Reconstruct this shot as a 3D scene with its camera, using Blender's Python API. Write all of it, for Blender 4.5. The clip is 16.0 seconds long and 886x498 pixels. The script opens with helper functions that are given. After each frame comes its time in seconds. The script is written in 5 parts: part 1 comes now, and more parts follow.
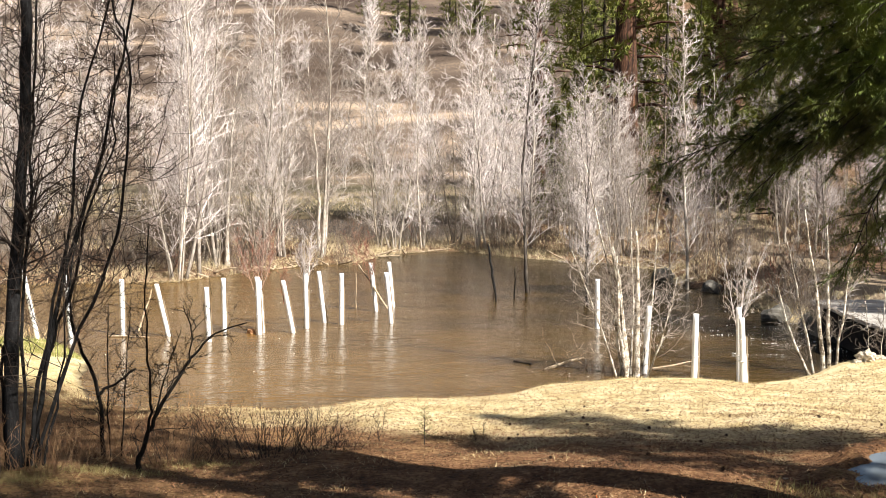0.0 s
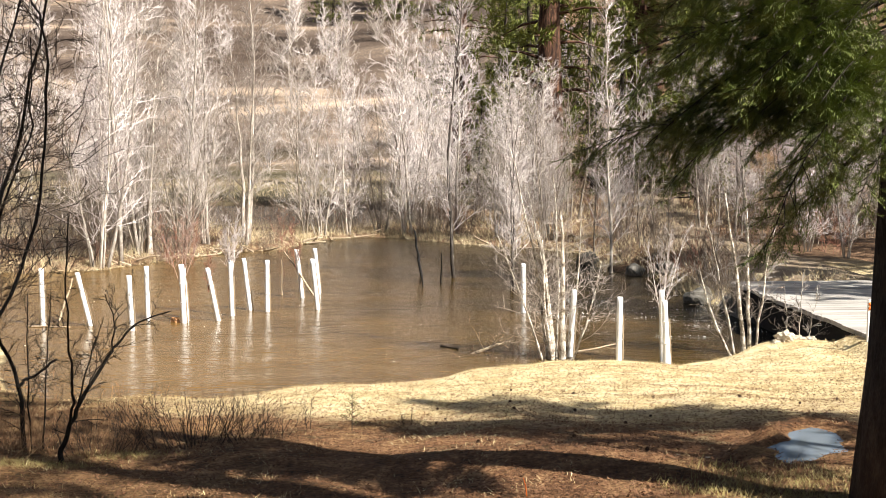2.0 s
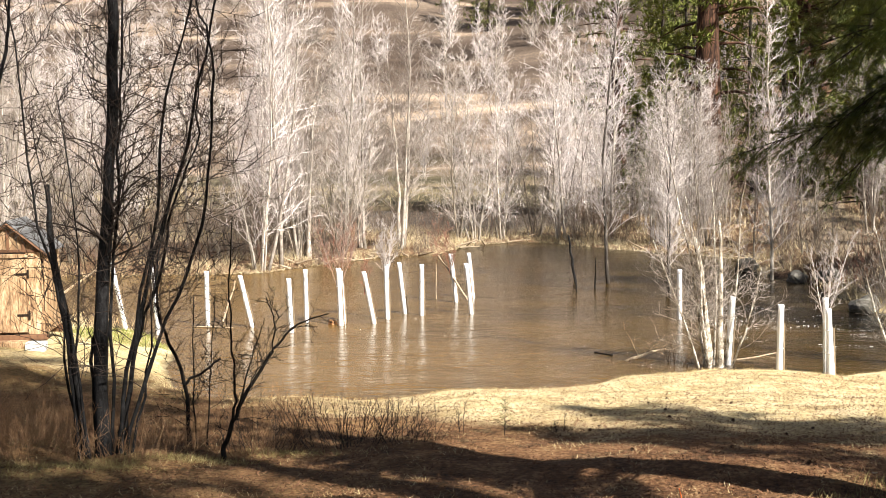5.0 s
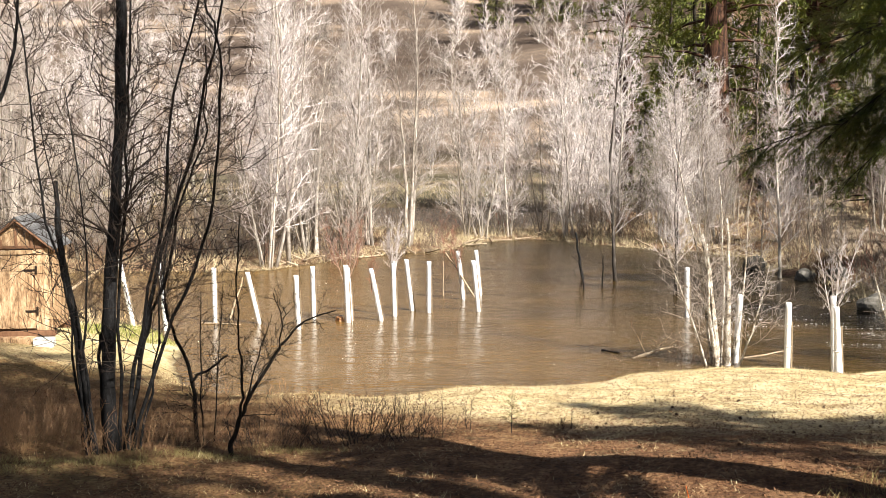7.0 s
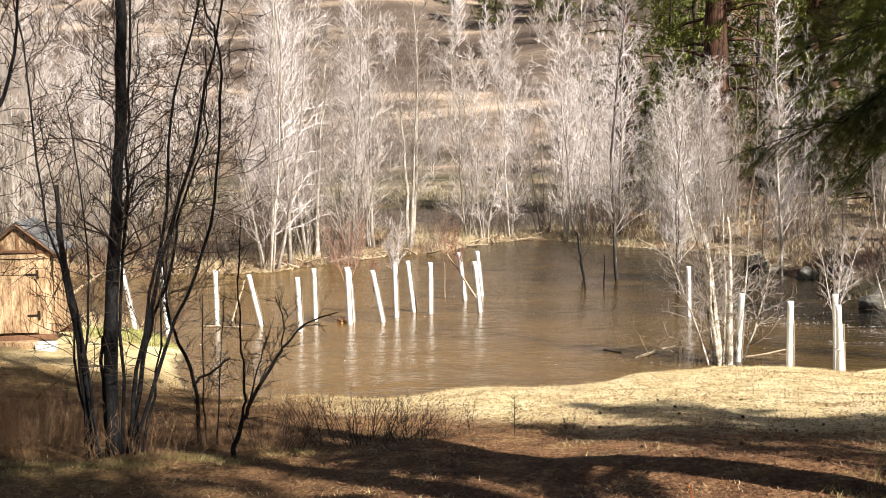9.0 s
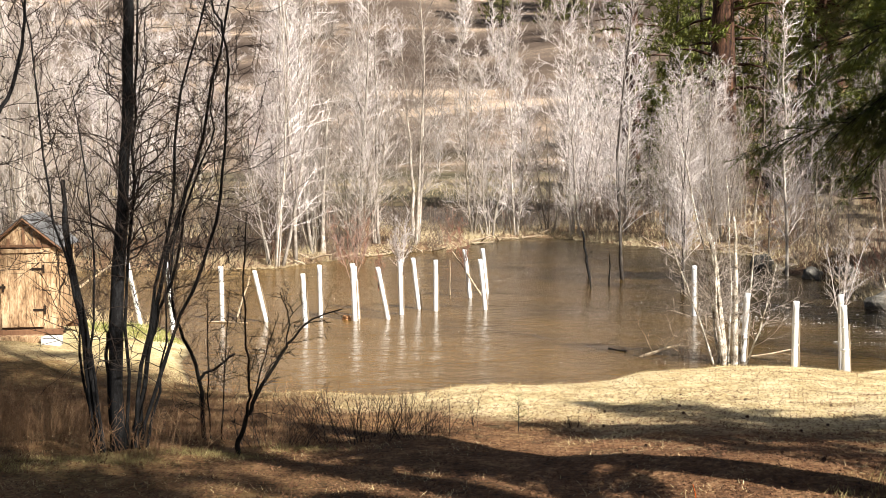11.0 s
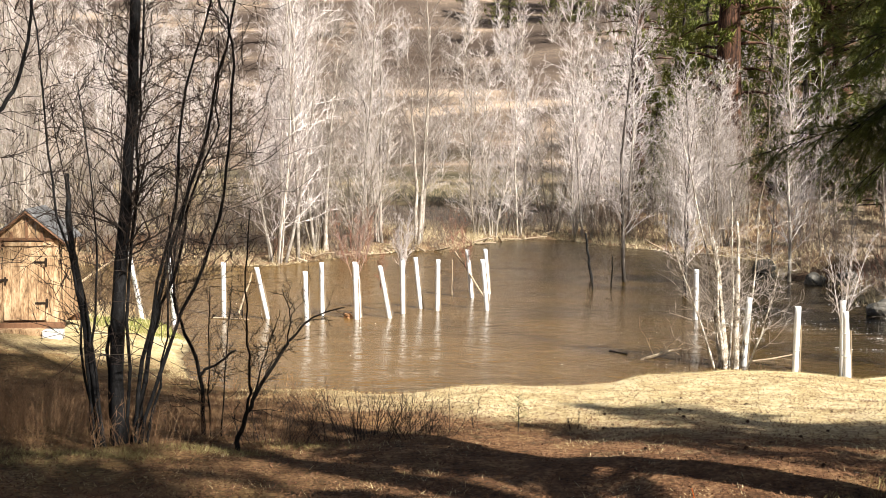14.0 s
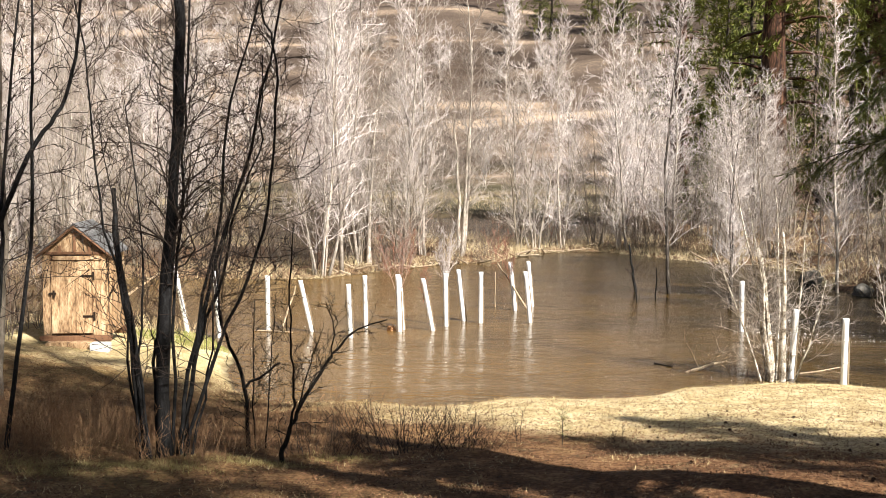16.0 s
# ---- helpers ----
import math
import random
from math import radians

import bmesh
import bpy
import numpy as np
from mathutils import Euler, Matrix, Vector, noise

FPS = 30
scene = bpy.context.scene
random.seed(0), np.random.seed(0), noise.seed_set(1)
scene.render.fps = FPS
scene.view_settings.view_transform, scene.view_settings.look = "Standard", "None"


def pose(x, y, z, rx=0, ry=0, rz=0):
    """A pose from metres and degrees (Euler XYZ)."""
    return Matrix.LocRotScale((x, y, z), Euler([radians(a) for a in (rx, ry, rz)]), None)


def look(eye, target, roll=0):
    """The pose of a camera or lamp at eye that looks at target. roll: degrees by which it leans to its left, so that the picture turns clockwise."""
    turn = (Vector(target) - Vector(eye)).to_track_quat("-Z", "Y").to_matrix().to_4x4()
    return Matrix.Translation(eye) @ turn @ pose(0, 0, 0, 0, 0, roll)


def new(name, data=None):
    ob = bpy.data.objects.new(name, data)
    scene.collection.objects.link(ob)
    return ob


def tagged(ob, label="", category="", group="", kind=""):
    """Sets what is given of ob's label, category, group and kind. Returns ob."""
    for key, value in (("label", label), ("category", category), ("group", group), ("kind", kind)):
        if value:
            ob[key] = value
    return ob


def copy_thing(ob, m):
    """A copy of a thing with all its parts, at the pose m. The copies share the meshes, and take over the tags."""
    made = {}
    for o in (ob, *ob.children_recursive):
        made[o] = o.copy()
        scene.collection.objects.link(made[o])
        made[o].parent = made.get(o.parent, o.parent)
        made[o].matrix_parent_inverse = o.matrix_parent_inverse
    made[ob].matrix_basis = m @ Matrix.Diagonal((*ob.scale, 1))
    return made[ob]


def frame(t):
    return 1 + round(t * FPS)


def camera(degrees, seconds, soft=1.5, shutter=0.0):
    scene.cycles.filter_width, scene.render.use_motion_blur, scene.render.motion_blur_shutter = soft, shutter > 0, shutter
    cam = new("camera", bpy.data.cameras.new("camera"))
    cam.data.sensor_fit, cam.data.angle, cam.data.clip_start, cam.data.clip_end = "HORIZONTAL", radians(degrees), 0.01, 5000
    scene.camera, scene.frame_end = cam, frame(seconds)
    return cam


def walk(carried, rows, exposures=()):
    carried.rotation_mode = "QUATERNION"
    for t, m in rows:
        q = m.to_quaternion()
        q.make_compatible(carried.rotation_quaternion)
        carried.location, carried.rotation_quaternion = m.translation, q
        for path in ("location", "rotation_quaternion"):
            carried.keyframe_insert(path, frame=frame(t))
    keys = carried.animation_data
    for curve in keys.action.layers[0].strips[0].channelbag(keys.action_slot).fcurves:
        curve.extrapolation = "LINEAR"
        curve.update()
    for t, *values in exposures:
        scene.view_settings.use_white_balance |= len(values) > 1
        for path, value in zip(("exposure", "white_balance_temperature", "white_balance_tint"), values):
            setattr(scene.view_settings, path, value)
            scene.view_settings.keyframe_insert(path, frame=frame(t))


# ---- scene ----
# ---------------------------------------------------------------- camera
EYE = (0.0, 0.0, 4.1)
cam = camera(42, 16.0, soft=0.75)
# seconds and the turn of the held camera in degrees (tilt from straight down, lean, heading)
TURNS = [
    (0, 85.35, -0, 0),
    (0.5, 85.26, 0.229, -0.397),
    (1, 84.824, 0.189, -2.957),
    (1.5, 84.64, -0.01, -4.243),
    (2, 84.629, 0.155, -3.685),
    (2.5, 84.837, 0.349, -2.457),
    (3, 84.87, 0.4, -1.538),
    (3.5, 84.914, 0.366, -0.759),
    (4, 85.045, 0.352, 0.529),
    (4.5, 85.052, 0.601, 3.124),
    (4.7, 84.985, 0.618, 3.866),
    (6.8, 84.8, 0.491, 4.047),
    (7, 84.782, 0.47, 4.294),
    (7.5, 84.691, 0.586, 5.283),
    (8, 84.807, 0.883, 6.034),
    (8.5, 84.666, 0.882, 5.68),
    (9, 84.837, 0.919, 4.318),
    (9.2, 84.848, 1.062, 4.176),
    (11.5, 84.625, 0.36, 4.788),
    (12, 84.557, 0.261, 4.861),
    (12.5, 85.062, 0.038, 4.443),
    (13, 84.886, -0.183, 4.401),
    (13.5, 84.839, -0.425, 4.427),
    (14, 84.698, -0.365, 4.836),
    (14.5, 84.939, -0.247, 5.153),
    (15, 84.987, -0.264, 4.856),
    (15.5, 84.965, -0.334, 6.504),
    (16, 85.31, 0.034, 6.937),
]
walk(cam, [(t, pose(*EYE, rx, ry, rz)) for t, rx, ry, rz in TURNS], exposures=[(0.0, 1.17), (3.0, 1.28), (7.5, 1.19), (9.2, 1.13), (13.0, 1.14), (16.0, 1.12)])

# ---------------------------------------------------------------- light
SUN_AZ, SUN_EL = 49.5, 41.0      # degrees right of straight behind the first view; height
sun_way = Vector((math.sin(radians(SUN_AZ)) * math.cos(radians(SUN_EL)),
                  -math.cos(radians(SUN_AZ)) * math.cos(radians(SUN_EL)), math.sin(radians(SUN_EL))))
world = bpy.data.worlds.new("sky")
scene.world = world
world.use_nodes = True
wn = world.node_tree.nodes
sky = wn.new("ShaderNodeTexSky")
sky.sky_type = "NISHITA"
sky.sun_disc = False
sky.sun_elevation = radians(SUN_EL)
sky.sun_rotation = math.atan2(sun_way.x, sun_way.y)
sky.air_density, sky.dust_density, sky.ozone_density = 1.0, 2.5, 0.7
wn["Background"].inputs["Strength"].default_value = 0.035
world.node_tree.links.new(sky.outputs["Color"], wn["Background"].inputs["Color"])
sun = new("sun", bpy.data.lights.new("sun", "SUN"))
sun.data.energy, sun.data.angle, sun.data.color = 5.0, radians(0.53), (1.0, 0.95, 0.87)
sun.matrix_world = look(sun_way * 60, (0, 0, 0))


# ---------------------------------------------------------------- materials
def ramp_of(nt, stops):
    r = nt.nodes.new("ShaderNodeValToRGB")
    e = r.color_ramp.elements
    while len(e) < len(stops):
        e.new(0.5)
    for el, (p, c) in zip(e, stops):
        el.position, el.color = p, (*c, 1)
    return r


def noise_of(nt, vec, scale, detail=5.0, rough=0.6, distort=0.0):
    n = nt.nodes.new("ShaderNodeTexNoise")
    n.inputs["Scale"].default_value, n.inputs["Detail"].default_value = scale, detail
    n.inputs["Roughness"].default_value, n.inputs["Distortion"].default_value = rough, distort
    nt.links.new(vec, n.inputs["Vector"])
    return n.outputs["Fac"]


def math_of(nt, op, a, b=None, clamp=False):
    m = nt.nodes.new("ShaderNodeMath")
    m.operation, m.use_clamp = op, clamp
    for i, v in enumerate((a, b)):
        if v is None:
            continue
        if isinstance(v, (int, float)):
            m.inputs[i].default_value = v
        else:
            nt.links.new(v, m.inputs[i])
    return m.outputs[0]


def mix_of(nt, fac, a, b):
    m = nt.nodes.new("ShaderNodeMix")
    m.data_type = "RGBA"
    for socket, v in ((m.inputs[0], fac), (m.inputs[6], a), (m.inputs[7], b)):
        if isinstance(v, tuple):
            socket.default_value = (*v, 1)
        elif isinstance(v, (int, float)):
            socket.default_value = v
        else:
            nt.links.new(v, socket)
    return m.outputs[2]


def mat(name, cols, scale=6.0, stretch=(1, 1, 1), rough=0.8, bump=0.3, bscale=40.0, metal=0.0, spec=0.18, vary=0.0, lo=0.3, hi=0.7, world_space=False, island=False):
    """A surface whose colour wanders through cols at two scales, with fine relief; vary: how much single things differ in brightness."""
    m = bpy.data.materials.new(name)
    m.use_nodes = True
    nt = m.node_tree
    bsdf = nt.nodes["Principled BSDF"]
    if world_space:
        vec = nt.nodes.new("ShaderNodeNewGeometry").outputs["Position"]
    else:
        vec = nt.nodes.new("ShaderNodeTexCoord").outputs["Object"]
    mp = nt.nodes.new("ShaderNodeMapping")
    mp.inputs["Scale"].default_value = stretch
    nt.links.new(vec, mp.inputs["Vector"])
    vec = mp.outputs["Vector"]
    big, fine = noise_of(nt, vec, scale), noise_of(nt, vec, scale * 6.3, 4.0)
    f = math_of(nt, "ADD", math_of(nt, "MULTIPLY", big, 0.6), math_of(nt, "MULTIPLY", fine, 0.4))
    n = len(cols)
    r = ramp_of(nt, [(lo + (hi - lo) * i / max(1, n - 1), c) for i, c in enumerate(cols)])
    nt.links.new(f, r.inputs["Fac"])
    col = r.outputs["Color"]
    if vary:
        if island:
            rnd = nt.nodes.new("ShaderNodeNewGeometry").outputs["Random Per Island"]
        else:
            rnd = nt.nodes.new("ShaderNodeObjectInfo").outputs["Random"]
        h = nt.nodes.new("ShaderNodeHueSaturation")
        nt.links.new(math_of(nt, "ADD", math_of(nt, "MULTIPLY", rnd, 2 * vary), 1 - vary), h.inputs["Value"])
        nt.links.new(col, h.inputs["Color"])
        col = h.outputs["Color"]
    nt.links.new(col, bsdf.inputs["Base Color"])
    bsdf.inputs["Roughness"].default_value, bsdf.inputs["Metallic"].default_value = rough, metal
    bsdf.inputs["Specular IOR Level"].default_value = spec
    if bump:
        b = nt.nodes.new("ShaderNodeBump")
        b.inputs["Strength"].default_value, b.inputs["Distance"].default_value = bump, 0.02
        nt.links.new(noise_of(nt, vec, bscale, 4.0), b.inputs["Height"])
        nt.links.new(b.outputs["Normal"], bsdf.inputs["Normal"])
    return m


BARK_PALE = mat("pale_bark", [(0.11, 0.085, 0.065), (0.36, 0.315, 0.265), (0.66, 0.60, 0.53)], 3, (3, 3, 1), 0.85, vary=0.3, lo=0.34, hi=0.64)
BARK_MOTTLED = mat("dark_mottled_bark", [(0.02, 0.017, 0.014), (0.075, 0.062, 0.052), (0.34, 0.30, 0.26)], 2.2, (2, 2, 0.6), 0.9, lo=0.4, hi=0.66)
BARK_GREY = mat("grey_bark", [(0.10, 0.085, 0.065), (0.24, 0.20, 0.155), (0.38, 0.33, 0.27)], 3, (3, 3, 1), 0.85, vary=0.25)
TWIG_PALE = mat("pale_twigs", [(0.46, 0.405, 0.38), (0.66, 0.595, 0.57), (0.79, 0.73, 0.705)], 2, rough=0.7, bump=0, vary=0.2)
TWIG_GREY = mat("grey_twigs", [(0.27, 0.23, 0.20), (0.40, 0.35, 0.31), (0.52, 0.465, 0.425)], 2, rough=0.7, bump=0, vary=0.2)
TWIG_BROWN = mat("brown_twigs", [(0.09, 0.06, 0.042), (0.17, 0.12, 0.09), (0.27, 0.21, 0.165)], 2, rough=0.75, bump=0, vary=0.25)
TWIG_SMOKE = mat("smoky_twigs", [(0.10, 0.078, 0.062), (0.20, 0.165, 0.14), (0.34, 0.29, 0.25)], 2, rough=0.75, bump=0, vary=0.3)
TWIG_ROSE = mat("rosy_twigs", [(0.24, 0.15, 0.115), (0.40, 0.28, 0.225), (0.56, 0.43, 0.37)], 4, rough=0.7, bump=0, vary=0.15)
TWIG_RED = mat("red_twigs", [(0.16, 0.065, 0.045), (0.27, 0.125, 0.085), (0.36, 0.23, 0.17)], 4, rough=0.7, bump=0, vary=0.15)
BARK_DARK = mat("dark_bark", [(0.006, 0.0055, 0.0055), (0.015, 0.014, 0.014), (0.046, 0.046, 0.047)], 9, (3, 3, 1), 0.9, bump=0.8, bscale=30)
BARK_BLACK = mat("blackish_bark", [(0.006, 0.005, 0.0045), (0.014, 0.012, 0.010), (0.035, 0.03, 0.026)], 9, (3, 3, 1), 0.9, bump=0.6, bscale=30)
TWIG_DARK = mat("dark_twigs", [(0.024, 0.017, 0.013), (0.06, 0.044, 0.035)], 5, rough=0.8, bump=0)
BARK_WHITE = mat("whitish_bark", [(0.045, 0.037, 0.03), (0.30, 0.25, 0.19), (0.74, 0.70, 0.62)], 5, (1.5, 1.5, 1.5), 0.8, lo=0.38, hi=0.57)
BARK_PINE = mat("ponderosa_bark", [(0.014, 0.009, 0.007), (0.055, 0.028, 0.018), (0.14, 0.07, 0.042)], 3, (3, 3, 0.5), 0.9, bump=0.9, bscale=6, lo=0.4, hi=0.6)
BARK_FIR = mat("fir_bark", [(0.012, 0.010, 0.008), (0.05, 0.04, 0.033), (0.10, 0.085, 0.07)], 6, (3, 3, 0.8), 0.95, bump=1.0, bscale=16)
NEEDLE = mat("fir_needles", [(0.062, 0.088, 0.022), (0.15, 0.185, 0.048), (0.27, 0.29, 0.088)], 2.2, rough=0.55, bump=0, vary=0.25, island=True)
NEEDLE_FAR = mat("pine_needles", [(0.055, 0.072, 0.017), (0.15, 0.17, 0.038), (0.30, 0.295, 0.072)], 0.6, rough=0.6, bump=0, vary=0.25, island=True)
STRAW = mat("dry_grass_blades", [(0.36, 0.25, 0.11), (0.60, 0.48, 0.26), (0.74, 0.64, 0.40)], 1.3, rough=0.75, bump=0, vary=0.25, island=True, world_space=True)
FRESH = mat("fresh_grass", [(0.11, 0.13, 0.03), (0.22, 0.24, 0.06), (0.38, 0.36, 0.14)], 2, rough=0.7, bump=0, vary=0.2, island=True, world_space=True)
OLIVE = mat("half_green_grass", [(0.17, 0.145, 0.05), (0.33, 0.265, 0.11), (0.50, 0.40, 0.20)], 2, rough=0.7, bump=0, vary=0.25, island=True, world_space=True)
REED = mat("dead_reeds", [(0.28, 0.21, 0.12), (0.55, 0.45, 0.28), (0.74, 0.64, 0.45)], 1.5, rough=0.75, bump=0, vary=0.3, island=True, world_space=True)
WEED = mat("dry_weed_stalks", [(0.10, 0.052, 0.028), (0.23, 0.13, 0.068), (0.40, 0.27, 0.15)], 2, rough=0.8, bump=0, vary=0.3, island=True)
LITTER = mat("fallen_leaves", [(0.07, 0.035, 0.02), (0.15, 0.075, 0.04), (0.24, 0.14, 0.075)], 3, rough=0.8, bump=0, vary=0.4, island=True, world_space=True)
FLAKE = mat("dead_leaf_flakes", [(0.03, 0.014, 0.008), (0.11, 0.052, 0.026), (0.30, 0.19, 0.11)], 3, rough=0.8, bump=0, vary=0.5, island=True, world_space=True)
TUBE = mat("white_plastic", [(0.72, 0.72, 0.70), (0.82, 0.82, 0.82)], 4, (1, 1, 0.6), 0.4, bump=0.15, bscale=12, spec=0.5)
STAKE = mat("weathered_stake", [(0.20, 0.15, 0.10), (0.36, 0.29, 0.2)], 12, (1, 1, 0.2), 0.8)
DRIFT = mat("driftwood", [(0.20, 0.14, 0.09), (0.42, 0.33, 0.23), (0.55, 0.47, 0.36)], 6, (2, 2, 2), 0.85, bump=0.5)
DRIFT_WARM = mat("wet_bark", [(0.30, 0.14, 0.06), (0.50, 0.26, 0.12), (0.62, 0.38, 0.2)], 8, rough=0.6, bump=0.5)
ROCK = mat("grey_rock", [(0.04, 0.037, 0.03), (0.13, 0.12, 0.10), (0.27, 0.25, 0.22)], 3, rough=0.85, bump=0.8, bscale=14)
ROCK_PALE = mat("pale_rock", [(0.18, 0.14, 0.09), (0.46, 0.40, 0.31), (0.70, 0.66, 0.58)], 5, rough=0.85, bump=0.8, bscale=18)
PLANK = mat("shed_boards", [(0.09, 0.048, 0.027), (0.38, 0.245, 0.135), (0.66, 0.49, 0.31)], 2.2, (3, 3, 0.8), 0.78, bump=0.4, bscale=30, vary=0.22, lo=0.37, hi=0.63)
PLANK_DARK = mat("dark_boards", [(0.10, 0.05, 0.03), (0.24, 0.13, 0.07)], 3, (4, 4, 0.5), 0.8, vary=0.2)
SHINGLE = mat("grey_roof", [(0.035, 0.033, 0.033), (0.10, 0.098, 0.097), (0.26, 0.26, 0.26)], 4, (1, 1, 1), 0.8, bump=0.5, vary=0.25)
IRON = mat("rusty_iron", [(0.02, 0.018, 0.016), (0.07, 0.045, 0.03)], 20, rough=0.6, metal=0.6)
CONCRETE = mat("worn_concrete", [(0.55, 0.53, 0.49), (0.72, 0.70, 0.66)], 5, rough=0.85)
DECK = mat("bridge_planks", [(0.24, 0.22, 0.19), (0.39, 0.365, 0.33), (0.54, 0.51, 0.47)], 2, (0.4, 3, 3), 0.8, vary=0.18)
BEAM = mat("tarred_beam", [(0.008, 0.008, 0.008), (0.025, 0.022, 0.02)], 4, (1, 0.3, 1), 0.9)
GRAVEL = mat("gravel_road", [(0.12, 0.085, 0.055), (0.24, 0.18, 0.12), (0.38, 0.31, 0.22)], 0.7, rough=0.9, bump=0.6, bscale=25, world_space=True)
ORANGE = mat("orange_reflector", [(0.75, 0.16, 0.03), (0.85, 0.22, 0.05)], 8, rough=0.35, bump=0)
WHITE = mat("white_paint", [(0.70, 0.70, 0.69), (0.80, 0.80, 0.80)], 6, rough=0.5, bump=0.1)
CONE = mat("pine_cone_scales", [(0.04, 0.022, 0.014), (0.10, 0.06, 0.04)], 30, rough=0.9)


def water_material(name, deep, silt, rough, ripple, scale, reflect_dark=0.0):
    m = bpy.data.materials.new(name)
    m.use_nodes = True
    nt = m.node_tree
    bsdf = nt.nodes["Principled BSDF"]
    pos = nt.nodes.new("ShaderNodeNewGeometry").outputs["Position"]
    mp = nt.nodes.new("ShaderNodeMapping")
    mp.inputs["Scale"].default_value = (0.8, 1.6, 1)
    nt.links.new(pos, mp.inputs["Vector"])
    sep = nt.nodes.new("ShaderNodeSeparateXYZ")
    nt.links.new(pos, sep.inputs[0])
    # darker to the right and far off: reflections of dark trees put into the colour
    tree_reflect = math_of(nt, "MULTIPLY", math_of(nt, "ADD", math_of(nt, "MULTIPLY", sep.outputs[0], 0.055), math_of(nt, "MULTIPLY", math_of(nt, "SUBTRACT", sep.outputs[1], 22.0), 0.02)), reflect_dark)
    cloud = math_of(nt, "SUBTRACT", noise_of(nt, mp.outputs[0], 0.2, 4.0, 0.55, 1.5), tree_reflect)
    r = ramp_of(nt, [(0.0, (0.40 * deep[0], 0.48 * deep[1], 0.9 * deep[2])), (0.3, deep), (0.68, silt)])
    nt.links.new(cloud, r.inputs["Fac"])
    nt.links.new(r.outputs["Color"], bsdf.inputs["Base Color"])
    bsdf.inputs["Roughness"].default_value, bsdf.inputs["IOR"].default_value = rough, 1.33
    calm = math_of(nt, "MULTIPLY", math_of(nt, "SUBTRACT", noise_of(nt, mp.outputs[0], 0.33, 3.0, 0.55, 1.2), 0.36), 4.0, True)
    h = math_of(nt, "ADD", noise_of(nt, mp.outputs[0], scale, 3.0, 0.55, 0.6), math_of(nt, "MULTIPLY", noise_of(nt, mp.outputs[0], scale * 5.5, 3.0), 0.26))
    h = math_of(nt, "MULTIPLY", h, math_of(nt, "ADD", math_of(nt, "MULTIPLY", calm, 0.8), 0.3))
    b = nt.nodes.new("ShaderNodeBump")
    b.inputs["Strength"].default_value, b.inputs["Distance"].default_value = ripple, 0.05
    nt.links.new(h, b.inputs["Height"])
    nt.links.new(b.outputs["Normal"], bsdf.inputs["Normal"])
    return m


WATER = water_material("muddy_water", (0.078, 0.045, 0.012), (0.155, 0.090, 0.028), 0.19, 0.75, 1.1, 1.0)
# milky silt, with some pale blue sky reflection put into the base colour
PUDDLE = water_material("puddle_water", (0.13, 0.155, 0.185), (0.19, 0.22, 0.25), 0.03, 0.03, 2.0)
FOAM = mat("white_foam", [(0.6, 0.6, 0.58), (0.8, 0.8, 0.78)], 9, rough=0.6, bump=0)


